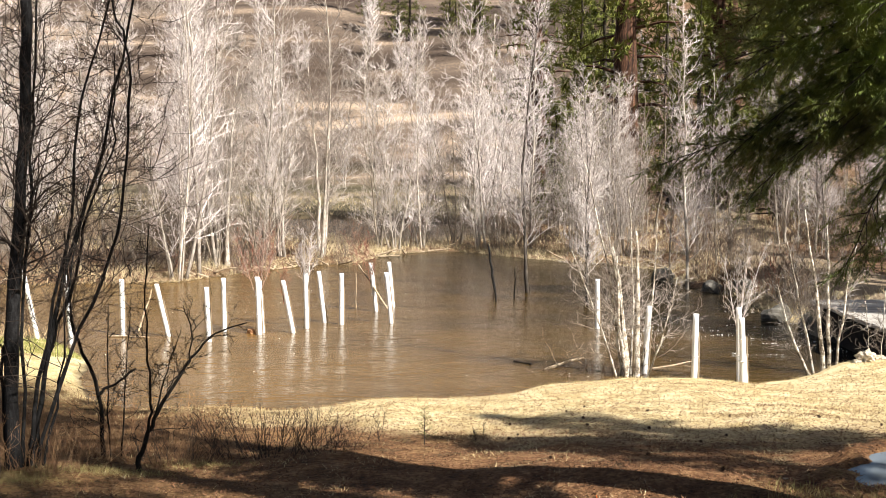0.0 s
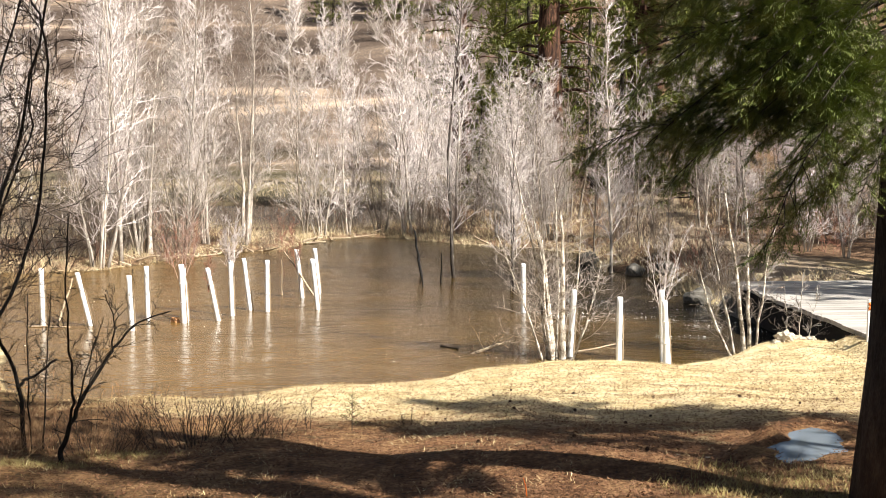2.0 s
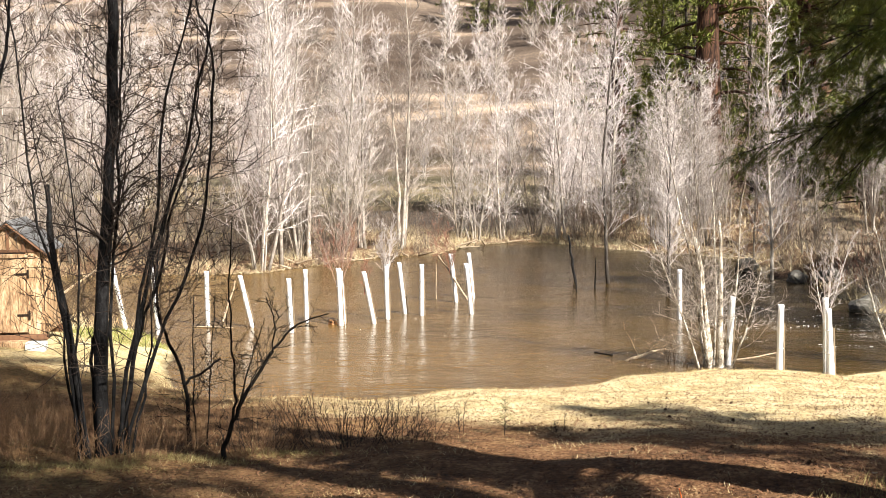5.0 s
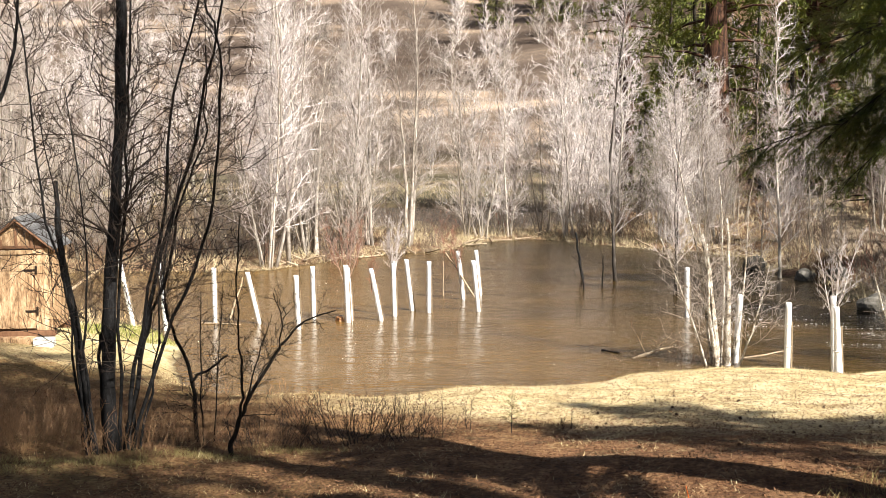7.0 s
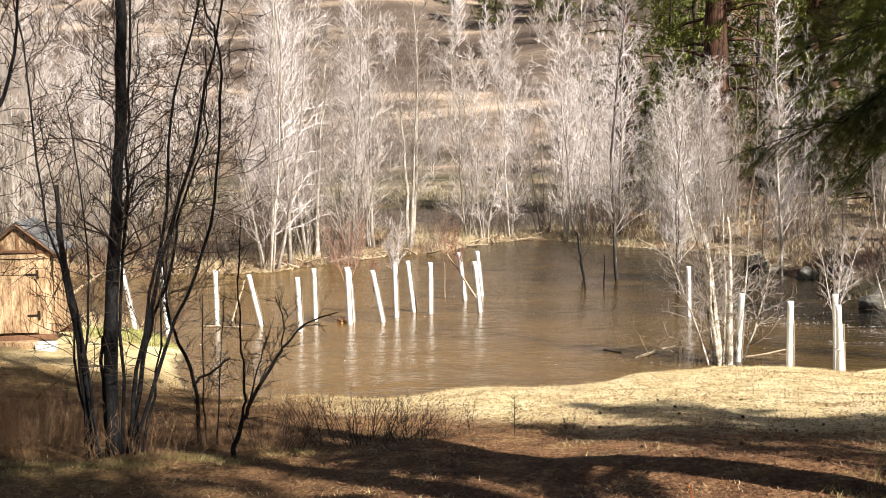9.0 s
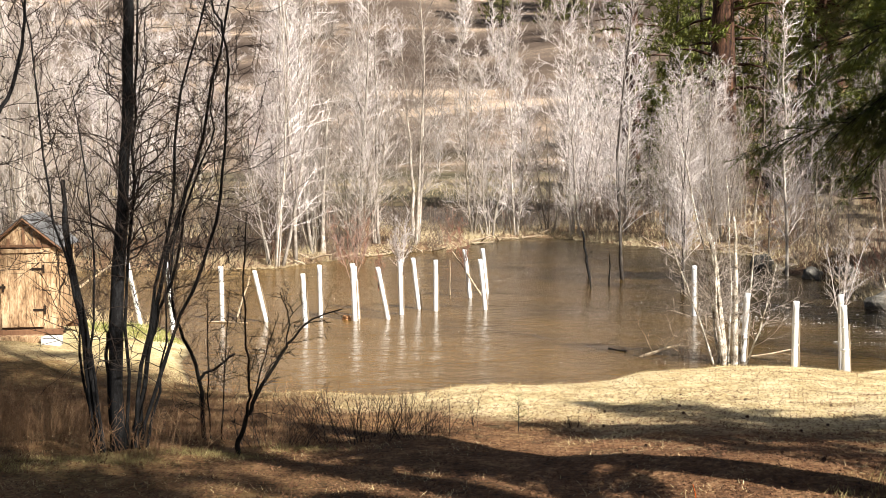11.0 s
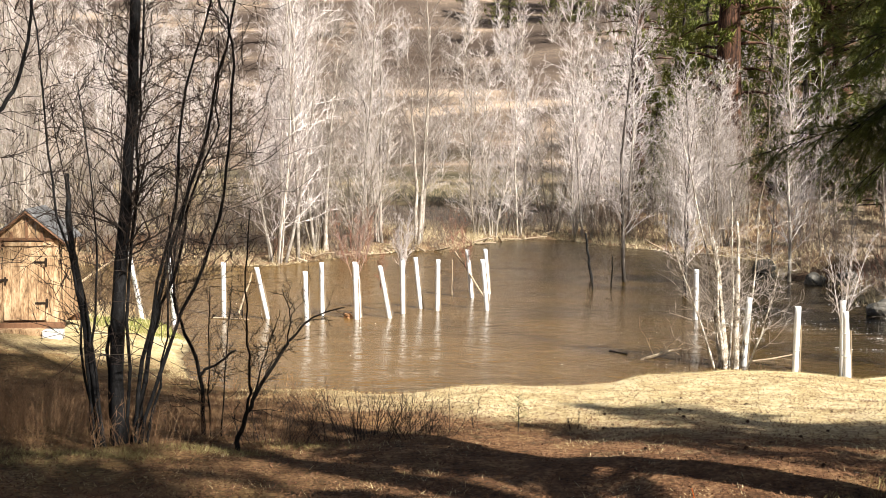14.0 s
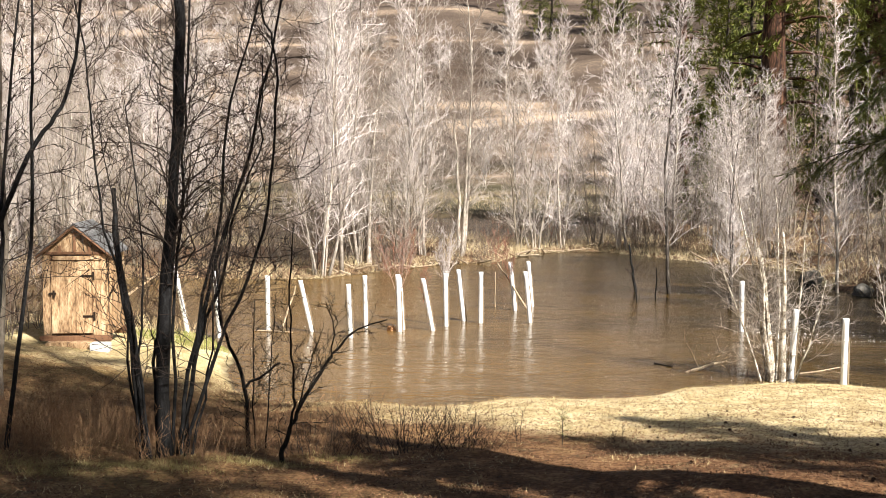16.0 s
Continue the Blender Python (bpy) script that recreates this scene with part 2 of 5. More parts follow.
def ground_material():
    m = bpy.data.materials.new("meadow_ground")
    m.use_nodes = True
    nt = m.node_tree
    bsdf = nt.nodes["Principled BSDF"]
    pos = nt.nodes.new("ShaderNodeNewGeometry").outputs["Position"]
    sep = nt.nodes.new("ShaderNodeSeparateXYZ")
    nt.links.new(pos, sep.inputs[0])
    x, y, z = sep.outputs
    patch, mid, fine = noise_of(nt, pos, 0.35, 5, 0.6, 0.5), noise_of(nt, pos, 2.2, 5, 0.65), noise_of(nt, pos, 17, 5, 0.7)
    grain = math_of(nt, "ADD", math_of(nt, "MULTIPLY", mid, 0.45), math_of(nt, "MULTIPLY", fine, 0.55))
    straw = ramp_of(nt, [(0.36, (0.22, 0.135, 0.06)), (0.47, (0.56, 0.43, 0.22)), (0.58, (0.80, 0.68, 0.43))])
    litter = ramp_of(nt, [(0.38, (0.03, 0.013, 0.006)), (0.5, (0.135, 0.055, 0.022)), (0.62, (0.31, 0.165, 0.075))])
    green = ramp_of(nt, [(0.3, (0.10, 0.11, 0.03)), (0.7, (0.30, 0.29, 0.09))])
    mud = ramp_of(nt, [(0.3, (0.05, 0.035, 0.02)), (0.7, (0.13, 0.095, 0.055))])
    hill = ramp_of(nt, [(0.38, (0.035, 0.022, 0.014)), (0.5, (0.13, 0.075, 0.042)), (0.62, (0.33, 0.21, 0.12))])
    for r in (straw, litter, green, mud, hill):
        nt.links.new(grain, r.inputs["Fac"])
    # needle litter lies thick under the conifers on the near slope
    line = math_of(nt, "ADD", math_of(nt, "MULTIPLY", math_of(nt, "SUBTRACT", 15.1, math_of(nt, "ADD", y, math_of(nt, "MULTIPLY", x, 0.22))), 0.36), math_of(nt, "MULTIPLY", math_of(nt, "SUBTRACT", patch, 0.5), 3.0))
    line = math_of(nt, "ADD", line, math_of(nt, "MULTIPLY", math_of(nt, "SUBTRACT", mid, 0.5), 2.5))
    # browner towards the left: ground tone, with half shade put into the colour
    brown_shade = math_of(nt, "MULTIPLY", math_of(nt, "SUBTRACT", 0.6, x), 0.17, True)
    line = math_of(nt, "ADD", line, math_of(nt, "MULTIPLY", brown_shade, 1.4), True)
    line = math_of(nt, "MULTIPLY", line, 0.95)
    col = mix_of(nt, line, straw.outputs[0], litter.outputs[0])
    gm = math_of(nt, "MULTIPLY", math_of(nt, "SUBTRACT", math_of(nt, "ADD", math_of(nt, "MULTIPLY", patch, 0.6), math_of(nt, "MULTIPLY", mid, 0.4)), 0.53), 5.0, True)
    gm = math_of(nt, "ADD", math_of(nt, "MULTIPLY", gm, 0.3), math_of(nt, "MULTIPLY", brown_shade, math_of(nt, "MULTIPLY", patch, 0.28)), True)
    col = mix_of(nt, gm, col, green.outputs[0])
    far = math_of(nt, "MULTIPLY", math_of(nt, "SUBTRACT", y, 28.0), 0.2, True)
    # the valley beyond the flood: grey-green sedge, then pale grass up the hillside in uneven terraces
    mp = nt.nodes.new("ShaderNodeMapping")
    mp.inputs["Scale"].default_value = (0.022, 0.07, 0.07)
    nt.links.new(pos, mp.inputs["Vector"])
    band = noise_of(nt, mp.outputs[0], 1.0, 4, 0.6, 0.6)
    sedge = ramp_of(nt, [(0.36, (0.045, 0.037, 0.02)), (0.5, (0.12, 0.10, 0.056)), (0.6, (0.30, 0.22, 0.135)), (0.68, (0.52, 0.38, 0.24))])
    # pale grass bands; the dark stops paint the shade between the hillside twigs
    pale = ramp_of(nt, [(0.42, (0.055, 0.038, 0.028)), (0.53, (0.135, 0.10, 0.075)), (0.6, (0.40, 0.30, 0.215)), (0.68, (0.60, 0.47, 0.35))])
    mixed = math_of(nt, "ADD", math_of(nt, "MULTIPLY", band, 0.6), math_of(nt, "MULTIPLY", grain, 0.4))
    for r in (sedge, pale):
        nt.links.new(mixed, r.inputs["Fac"])
    up = math_of(nt, "ADD", math_of(nt, "MULTIPLY", math_of(nt, "SUBTRACT", y, 118.0), 0.035), math_of(nt, "MULTIPLY", math_of(nt, "SUBTRACT", band, 0.5), 2.5), True)
    valley = mix_of(nt, up, sedge.outputs[0], pale.outputs[0])
    clearing = math_of(nt, "MULTIPLY", math_of(nt, "MULTIPLY", math_of(nt, "SUBTRACT", y, 64.0), 0.08, True), math_of(nt, "SUBTRACT", 1.0, math_of(nt, "MULTIPLY", math_of(nt, "SUBTRACT", math_of(nt, "DIVIDE", x, y), 0.10), 14.0, True)), True)
    beyond = mix_of(nt, clearing, hill.outputs[0], valley)
    col = mix_of(nt, far, col, beyond)
    wet = math_of(nt, "SUBTRACT", 1.0, math_of(nt, "MULTIPLY", math_of(nt, "ADD", z, math_of(nt, "MULTIPLY", math_of(nt, "SUBTRACT", mid, 0.5), 0.12)), 16.0), True)
    col = mix_of(nt, wet, col, mud.outputs[0])
    nt.links.new(col, bsdf.inputs["Base Color"])
    bsdf.inputs["Roughness"].default_value = 0.9
    bsdf.inputs["Specular IOR Level"].default_value = 0.2
    b = nt.nodes.new("ShaderNodeBump")
    b.inputs["Strength"].default_value, b.inputs["Distance"].default_value = 0.9, 0.05
    nt.links.new(math_of(nt, "ADD", fine, math_of(nt, "MULTIPLY", mid, 0.8)), b.inputs["Height"])
    nt.links.new(b.outputs["Normal"], bsdf.inputs["Normal"])
    return m


GROUND = ground_material()


# ---------------------------------------------------------------- mesh helpers
class Geo:
    """Vertices and faces gathered for one mesh."""

    def __init__(self):
        self.v, self.f = [], []

    def tube(self, pts, rads, n=6, tip=False, cap=False):
        pts = [Vector(p) for p in pts]
        base = len(self.v)
        last = len(pts) - 1
        ref = Vector((0.31, 0.95, 0.05)) if abs((pts[-1] - pts[0]).normalized().y) < 0.8 else Vector((1, 0, 0))
        for i, p in enumerate(pts):
            if tip and i == last:
                self.v.append(tuple(p))
                break
            d = (pts[min(i + 1, last)] - pts[max(i - 1, 0)]).normalized()
            a = d.cross(ref).normalized()
            b = d.cross(a)
            for k in range(n):
                w = 2 * math.pi * k / n
                self.v.append(tuple(p + rads[i] * (math.cos(w) * a + math.sin(w) * b)))
        rings = last if tip else last + 1
        for i in range(rings - 1):
            for k in range(n):
                o, q = base + i * n, base + (i + 1) * n
                self.f.append((o + k, o + (k + 1) % n, q + (k + 1) % n, q + k))
        if tip:
            o = base + (rings - 1) * n
            for k in range(n):
                self.f.append((o + k, o + (k + 1) % n, base + rings * n))
        if cap:
            self.f.append(tuple(base + k for k in range(n))[::-1])
            if not tip:
                self.f.append(tuple(base + last * n + k for k in range(n)))
        return self

    def box(self, lo, hi, m=None):
        base = len(self.v)
        for zz in (lo[2], hi[2]):
            for xx, yy in ((lo[0], lo[1]), (hi[0], lo[1]), (hi[0], hi[1]), (lo[0], hi[1])):
                p = Vector((xx, yy, zz))
                self.v.append(tuple(m @ p if m else p))
        for q in ((3, 2, 1, 0), (4, 5, 6, 7), (0, 1, 5, 4), (1, 2, 6, 5), (2, 3, 7, 6), (3, 0, 4, 7)):
            self.f.append(tuple(base + k for k in q))
        return self

    def blade(self, p, d, w):
        """One narrow triangle from p along d, w wide at its foot."""
        p, d = Vector(p), Vector(d)
        s = d.cross(Vector((0.3, 0.2, 0.93)))
        s = (s.normalized() if s.length > 1e-6 else Vector((1, 0, 0))) * (w / 2)
        base = len(self.v)
        self.v += [tuple(p - s), tuple(p + s), tuple(p + d)]
        self.f.append((base, base + 1, base + 2))

    def mesh(self, name, material, smooth=True):
        me = bpy.data.meshes.new(name)
        me.from_pydata(self.v, [], self.f)
        me.materials.append(material)
        if smooth:
            me.shade_smooth()
        me.update()
        return me


def part(name, geo, material, parent, label="", smooth=True, bevel=0.0):
    """One mesh object under a thing or a part; geo may be a Geo or a ready mesh."""
    me = geo.mesh(name, material, smooth) if isinstance(geo, Geo) else geo
    if bevel:
        bm = bmesh.new()
        bm.from_mesh(me)
        bmesh.ops.bevel(bm, geom=bm.edges[:], offset=bevel, segments=1, affect="EDGES")
        bm.to_mesh(me)
        bm.free()
    ob = new(name, me)
    ob.parent = parent
    if label:
        ob["label"] = label
    return ob


def thing(name, at, label, category, group="", kind=""):
    ob = new(name)
    ob.empty_display_size = 0.2
    ob.matrix_world = at if isinstance(at, Matrix) else pose(*at)
    return tagged(ob, label, category, group, kind)


# ---------------------------------------------------------------- the ground and the pond
POND = np.array([(-32, 28), (-14, 26.6), (-9.6, 25.7), (-8.2, 24.6), (-7.2, 22.9), (-6.6, 20.9), (-5.8, 19.0), (-4.5, 18.3), (-2.6, 18.3), (-0.8, 18.95),
                 (0.95, 19.45), (2.4, 20.45), (3.3, 21.0), (4.2, 20.7), (5.4, 20.3), (6.4, 21.0), (7.6, 21.3), (9.5, 20.9), (15, 19.3), (45, 17),
                 (45, 22), (15, 24.6), (9.6, 26.2), (8.5, 28.2), (8.3, 30.8), (8.7, 33.4), (7.6, 35.5), (7.8, 41), (6.6, 42.8), (3.9, 45.2),
                 (0.9, 49), (-0.6, 48.7), (-2.2, 47.6), (-3.5, 43.6), (-5.1, 42.9), (-6.7, 40.7), (-8.7, 37.2), (-14, 36.3), (-32, 38)])


# flood water that stands behind the wooded spit
BACK = np.array([(-40, 53), (-16, 52.6), (-11, 53.4), (-6, 54.6), (-2.5, 53.2), (1, 53.6), (3.6, 55.5), (4.6, 60), (3.2, 66), (-1, 71), (-9, 74), (-20, 75), (-40, 77)])


def shore(x, y):
    """Metres to the water's edge, negative in the water."""
    return np.minimum(rim_of(POND, x, y), rim_of(BACK, x, y))


def rim_of(poly, x, y):
    x, y = np.asarray(x, float), np.asarray(y, float)
    best, inside = np.full(x.shape, 1e9), np.zeros(x.shape, bool)
    for (ax, ay), (bx, by) in zip(poly, np.roll(poly, -1, 0)):
        ex, ey = bx - ax, by - ay
        t = np.clip(((x - ax) * ex + (y - ay) * ey) / (ex * ex + ey * ey), 0, 1)
        best = np.minimum(best, np.hypot(x - ax - t * ex, y - ay - t * ey))
        cross = (ay > y) != (by > y)
        with np.errstate(divide="ignore", invalid="ignore"):
            inside ^= cross & (x < ex * (y - ay) / (ey if ey else 1e-9) + ax)
    return np.where(inside, -best, best)


def smooth(a, b, v):
    t = np.clip((v - a) / (b - a), 0, 1)
    return t * t * (3 - 2 * t)


def wave(x, y):
    return (np.sin(1.3 * x + 0.7 * y) * np.cos(0.9 * y - 0.4 * x) + 0.5 * np.sin(2.9 * x - 1.7 * y + 1) + 0.35 * np.sin(4.7 * y + 2.3 * x)) / 1.85


PUDDLE_Z = 1.24


def land(x, y):
    """Height of the ground above the water."""
    x, y = np.asarray(x, float), np.asarray(y, float)
    d = shore(x + 0.12 * np.sin(3.1 * x + 2 * y), y + 0.15 * np.sin(2.3 * x + 0.5))
    out = np.maximum(d, 0)
    near = 0.12 * (1 - np.exp(-out / 0.35)) + 0.112 * np.minimum(out, 24) + (0.035 * wave(x, y) + 0.018 * wave(2.7 * x + 1, 2.9 * y)) * smooth(0.3, 3, out)
    df = np.minimum(out, 165)
    far = 0.18 * (1 - np.exp(-out / 0.5)) + 0.045 * df + 0.0013 * df * df + (0.05 + 0.012 * df) * smooth(0.5, 6, out) * wave(0.31 * x, 0.37 * y)
    # left of the road the valley floor is flat, and a hillside rises behind it
    rise = np.maximum(y - 128 + 7 * wave(0.035 * x, 0.02 * y), 0)
    valley = 0.22 * (1 - np.exp(-out / 0.5)) + 0.011 * np.minimum(out, 60) + 0.05 * smooth(0.5, 6, out) * wave(0.31 * x, 0.37 * y) + 0.30 * rise * rise / (rise + 14) * smooth(900, 200, y)
    side = smooth(0.07, 0.17, x / np.maximum(y, 1))
    far = far * side + valley * (1 - side)
    s = smooth(25, 35, y)
    z = near * (1 - s) + far * s
    # the road stands on a low bank at both ends of the bridge
    bank = 0.72 * smooth(3.7, 2.7, np.abs(x - 11.2)) * smooth(0.15, 1.6, out) * smooth(60, 30, y) * smooth(3, 17, y)
    crest = 0.5 * smooth(4.5, 7.8, x) * smooth(0.1, 1.1, out) * smooth(24, 21, y) * smooth(10, 18, y)
    z = np.maximum(np.maximum(z, bank), crest)
    # the low lip of an old track on the near slope
    ux, uy = 0.838, -0.545
    run, off = (x - 0.9) * ux + (y - 11.2) * uy, (y - 11.2) * ux - (x - 0.9) * uy + 0.06 * np.sin(2.6 * x)
    z = z + 0.12 * smooth(-0.9, 0.2, run) * smooth(3.4, 2.3, run) * smooth(0.14, -0.02, off) * smooth(-1.5, -0.1, off)
    # a shallow hollow that holds a puddle
    skew = x - 4.12 - 0.5 * (y - 10.4)
    e = np.hypot(skew / 0.31, (y - 10.4) / 0.62)
    a = np.arctan2(y - 10.4, x - 4.12)
    e = e * (1 + 0.14 * np.sin(3 * a + 0.5) + 0.10 * np.sin(5 * a + 2) + 0.06 * np.sin(9 * a))
    w = smooth(2.4, 1.4, e)
    z = z * (1 - w) + (PUDDLE_Z - 0.05 + 0.09 * smooth(0.5, 1.4, e)) * w
    return np.where(d > 0, z, np.maximum(0.35 * d, -0.55) - 0.02)


def lz(x, y):
    return float(land(np.array([x]), np.array([y]))[0])


def spread(lo, hi, step, far_lo, far_hi, grow=1.18):
    mid = list(np.arange(lo, hi, step))
    up, s = [hi], step
    while up[-1] < far_hi:
        s *= grow
        up.append(up[-1] + s)
    down, s = [lo], step
    while down[-1] > far_lo:
        s *= grow
        down.append(down[-1] - s)
    return np.array(down[:0:-1] + mid + up)


gx, gy = spread(-13, 12, 0.22, -900, 900), np.concatenate([spread(8, 29, 0.18, -500, 31.01)[:-1], np.arange(31.2, 60, 0.4), spread(60, 62, 0.8, 60, 1400, 1.08)[1:]])
gy = np.unique(np.round(np.concatenate([gy, np.arange(9.0, 12.4, 0.06)]), 2))
XX, YY = np.meshgrid(gx, gy)
ZZ = land(XX, YY)
nx = len(gx)
idx = np.arange(len(gy) * nx).reshape(len(gy), nx)
quads = np.stack([idx[:-1, :-1], idx[:-1, 1:], idx[1:, 1:], idx[1:, :-1]], -1).reshape(-1, 4)
me = bpy.data.meshes.new("ground")
me.from_pydata(np.stack([XX.ravel(), YY.ravel(), ZZ.ravel()], 1).tolist(), [], quads.tolist())
me.materials.append(GROUND)
me.shade_smooth()
tagged(new("ground", me), "sloping meadow of dry straw-coloured grass and needle litter", "ground", kind="structure")

g = Geo()
bm = bmesh.new()
ring = [bm.verts.new((x, y, 0)) for x, y in ((-42, 16), (47, 14), (47, 79), (-42, 79))]
bm.faces.new(ring)
bmesh.ops.subdivide_edges(bm, edges=bm.edges[:], cuts=40, use_grid_fill=True)
for v in bm.verts:
    v.co.z = 0.006 * math.sin(2.1 * v.co.x + 0.6 * v.co.y) * math.cos(1.4 * v.co.y)
me = bpy.data.meshes.new("pond_water")
bm.to_mesh(me)
bm.free()
me.materials.append(WATER)
me.shade_smooth()
tagged(new("pond_water", me), "muddy brown flooded pond with light ripples", "water", kind="structure")


# ---------------------------------------------------------------- bare trees and shrubs
def crooked(rng, a, b, bow, wob, n):
    """A bowed, slightly wavering line from a to b."""
    a, b, bow = Vector(a), Vector(b), Vector(bow)
    out = []
    for i in range(n + 1):
        f = i / n
        j = Vector((rng.uniform(-1, 1), rng.uniform(-1, 1), 0)) * (wob * (0 if i == 0 else 1))
        out.append(a.lerp(b, f) + bow * math.sin(math.pi * f) + j)
    return out


def bent(rng, bends, y0, y1, wob):
    """A smooth line through bends (x, z), from depth y0 to y1, that wavers a little."""
    c = [Vector((x, y0 + (y1 - y0) * i / (len(bends) - 1), z)) for i, (x, z) in enumerate(bends)]
    c = [c[0] * 2 - c[1]] + c + [c[-1] * 2 - c[-2]]
    out = []
    for i in range(1, len(c) - 2):
        for k in range(4):
            t = k / 4
            p = 0.5 * (2 * c[i] + (c[i + 1] - c[i - 1]) * t + (2 * c[i - 1] - 5 * c[i] + 4 * c[i + 1] - c[i + 2]) * t * t + (3 * c[i] - c[i - 1] - 3 * c[i + 1] + c[i + 2]) * t ** 3)
            out.append(p + Vector((rng.gauss(0, wob), rng.gauss(0, wob), 0)) * (1 if out else 0))
    return out + [c[-2]]


def along(pts, f):
    k = min(int(f * (len(pts) - 1)), len(pts) - 2)
    t = f * (len(pts) - 1) - k
    return pts[k].lerp(pts[k + 1], t), (pts[k + 1] - pts[k]).normalized()


def aside(rng, axis, angle):
    """A direction that leaves axis at an angle in degrees, to a random side."""
    s = axis.cross(Vector((rng.uniform(-1, 1), rng.uniform(-1, 1), rng.uniform(-1, 1))))
    s = s.normalized() if s.length > 1e-4 else Vector((1, 0, 0))
    return (axis * math.cos(radians(angle)) + s * math.sin(radians(angle))).normalized()


def twigs(g, rng, pts, count, length, r, sub=3, angle=48, rise=0.25, f0=0.15, fine=False):
    """Fine twigs with side shoots along a line."""
    for _ in range(count):
        f = rng.uniform(f0, 1.0)
        p, ax = along(pts, f)
        d = aside(rng, ax, rng.gauss(angle, 12))
        d = (d + Vector((0, 0, rise))).normalized()
        n = length * rng.uniform(0.5, 1.15)
        mid = p + d * n * 0.5
        d2 = (d + Vector((rng.gauss(0, 0.18), rng.gauss(0, 0.18), rise * 0.7))).normalized()
        end = mid + d2 * n * 0.5
        if fine:
            g.tube([p, end], [r, 0], 3, tip=True)
        else:
            g.tube([p, mid, end], [r, r * 0.75, 0], 3, tip=True)
        for _ in range(sub):
            t = rng.uniform(0.25, 1)
            q = p.lerp(mid, t * 2) if t < 0.5 else mid.lerp(end, t * 2 - 1)
            e = (aside(rng, d2, rng.gauss(45, 12)) + Vector((0, 0, rise))).normalized()
            e = e * (n * rng.uniform(0.25, 0.6))
            if fine:
                g.blade(q, e, r * 1.35)
            else:
                g.tube([q, q + e], [r * 0.7, 0], 3, tip=True)


def limbs(g, rng, stem, radius, count, reach, r_twig, per=6, sub=3, f0=0.22, angle=54, rise=0.2, top_thin=0.55, crook=0.2, segs=3, fine=False, thick=0.42):
    """Side limbs with their twigs up a stem; the longest stand at its lower middle."""
    for i in range(count):
        f = f0 + (0.985 - f0) * (i + rng.random()) / count
        p, ax = along(stem, f)
        n = reach * (0.25 + (1 - f) ** top_thin) * rng.uniform(0.55, 1.1)
        d = (aside(rng, ax, rng.gauss(angle, 10)) + Vector((0, 0, rise * 0.5))).normalized()
        b = [p]
        for _ in range(segs):
            d = (d + Vector((rng.gauss(0, crook), rng.gauss(0, crook), rise * 1.35 / segs + rng.gauss(0, crook * 0.4)))).normalized()
            b.append(b[-1] + d * n / segs)
        r = max(r_twig * 1.3, radius * (1 - f) * thick)
        g.tube(b, [r * (1 - 0.6 * i / segs) for i in range(segs)] + [0], 3, tip=True)
        twigs(g, rng, b, per, n * 0.45, r_twig, sub, rise=rise * 0.8, fine=fine)


def bare_tree(seed, name, label, category, bark, twig, height, stems, spread_r, radius, reach, count, r_twig=0.0088, per=8, sub=4, f0=0.14, lean=0.0, wob=0.05, sides=6, angle=54, group=""):
    """A leafless tree of one or more stems; returns it at the origin."""
    rng = random.Random(seed)
    tree = thing(name, (0, 0, 0), label, category, group)
    crown = Geo()
    for s in range(stems):
        w = 2 * math.pi * (s + rng.random()) / stems
        k = 0.0 if stems == 1 else 1.0
        h = height * (1.0 if s == 0 else rng.uniform(0.6, 1.0))
        foot = Vector((math.cos(w), math.sin(w), 0)) * 0.12 * k * rng.uniform(0.4, 1.8)
        head = foot * 1.0 + Vector((math.cos(w) * spread_r * k * rng.uniform(0.4, 1), math.sin(w) * spread_r * k * rng.uniform(0.4, 1), h)) + Vector((rng.gauss(0, 0.03) * h + lean * h, rng.gauss(0, 0.03) * h, 0))
        line = crooked(rng, foot - Vector((0, 0, 0.5)), head, Vector((rng.gauss(0, 0.025), rng.gauss(0, 0.025), 0)) * h, wob, 9)
        r = radius * rng.uniform(0.7, 1.1) * (1 if s == 0 else 0.85)
        rads = [r * (1.0 - 0.88 * (i / 9) ** 1.1) for i in range(10)]
        rads[0] *= 1.2
        part("stem" if stems > 1 else "trunk", Geo().tube(line, rads, sides, cap=True), bark, tree)
        limbs(crown, rng, line, r, count, reach, r_twig, per, sub, f0, angle, rise=0.2, crook=0.17, fine=True, thick=0.26)
    part("crown", crown, twig, tree, smooth=False)
    return tree


def scatter(protos, spots):
    """The first spot of each kind takes the tree itself, the others take copies."""
    used = set()
    for kind, x, y, scale, turn in spots:
        tree = protos[kind]
        m = pose(x, y, lz(x, y) if shore(np.array([x]), np.array([y]))[0] > 0 else -0.15, 0, 0, turn) @ Matrix.Scale(scale, 4)
        if kind in used:
            ob = copy_thing(tree, pose(0, 0, 0))
            ob.matrix_basis = m
        else:
            used.add(kind)
            tree.matrix_basis = m


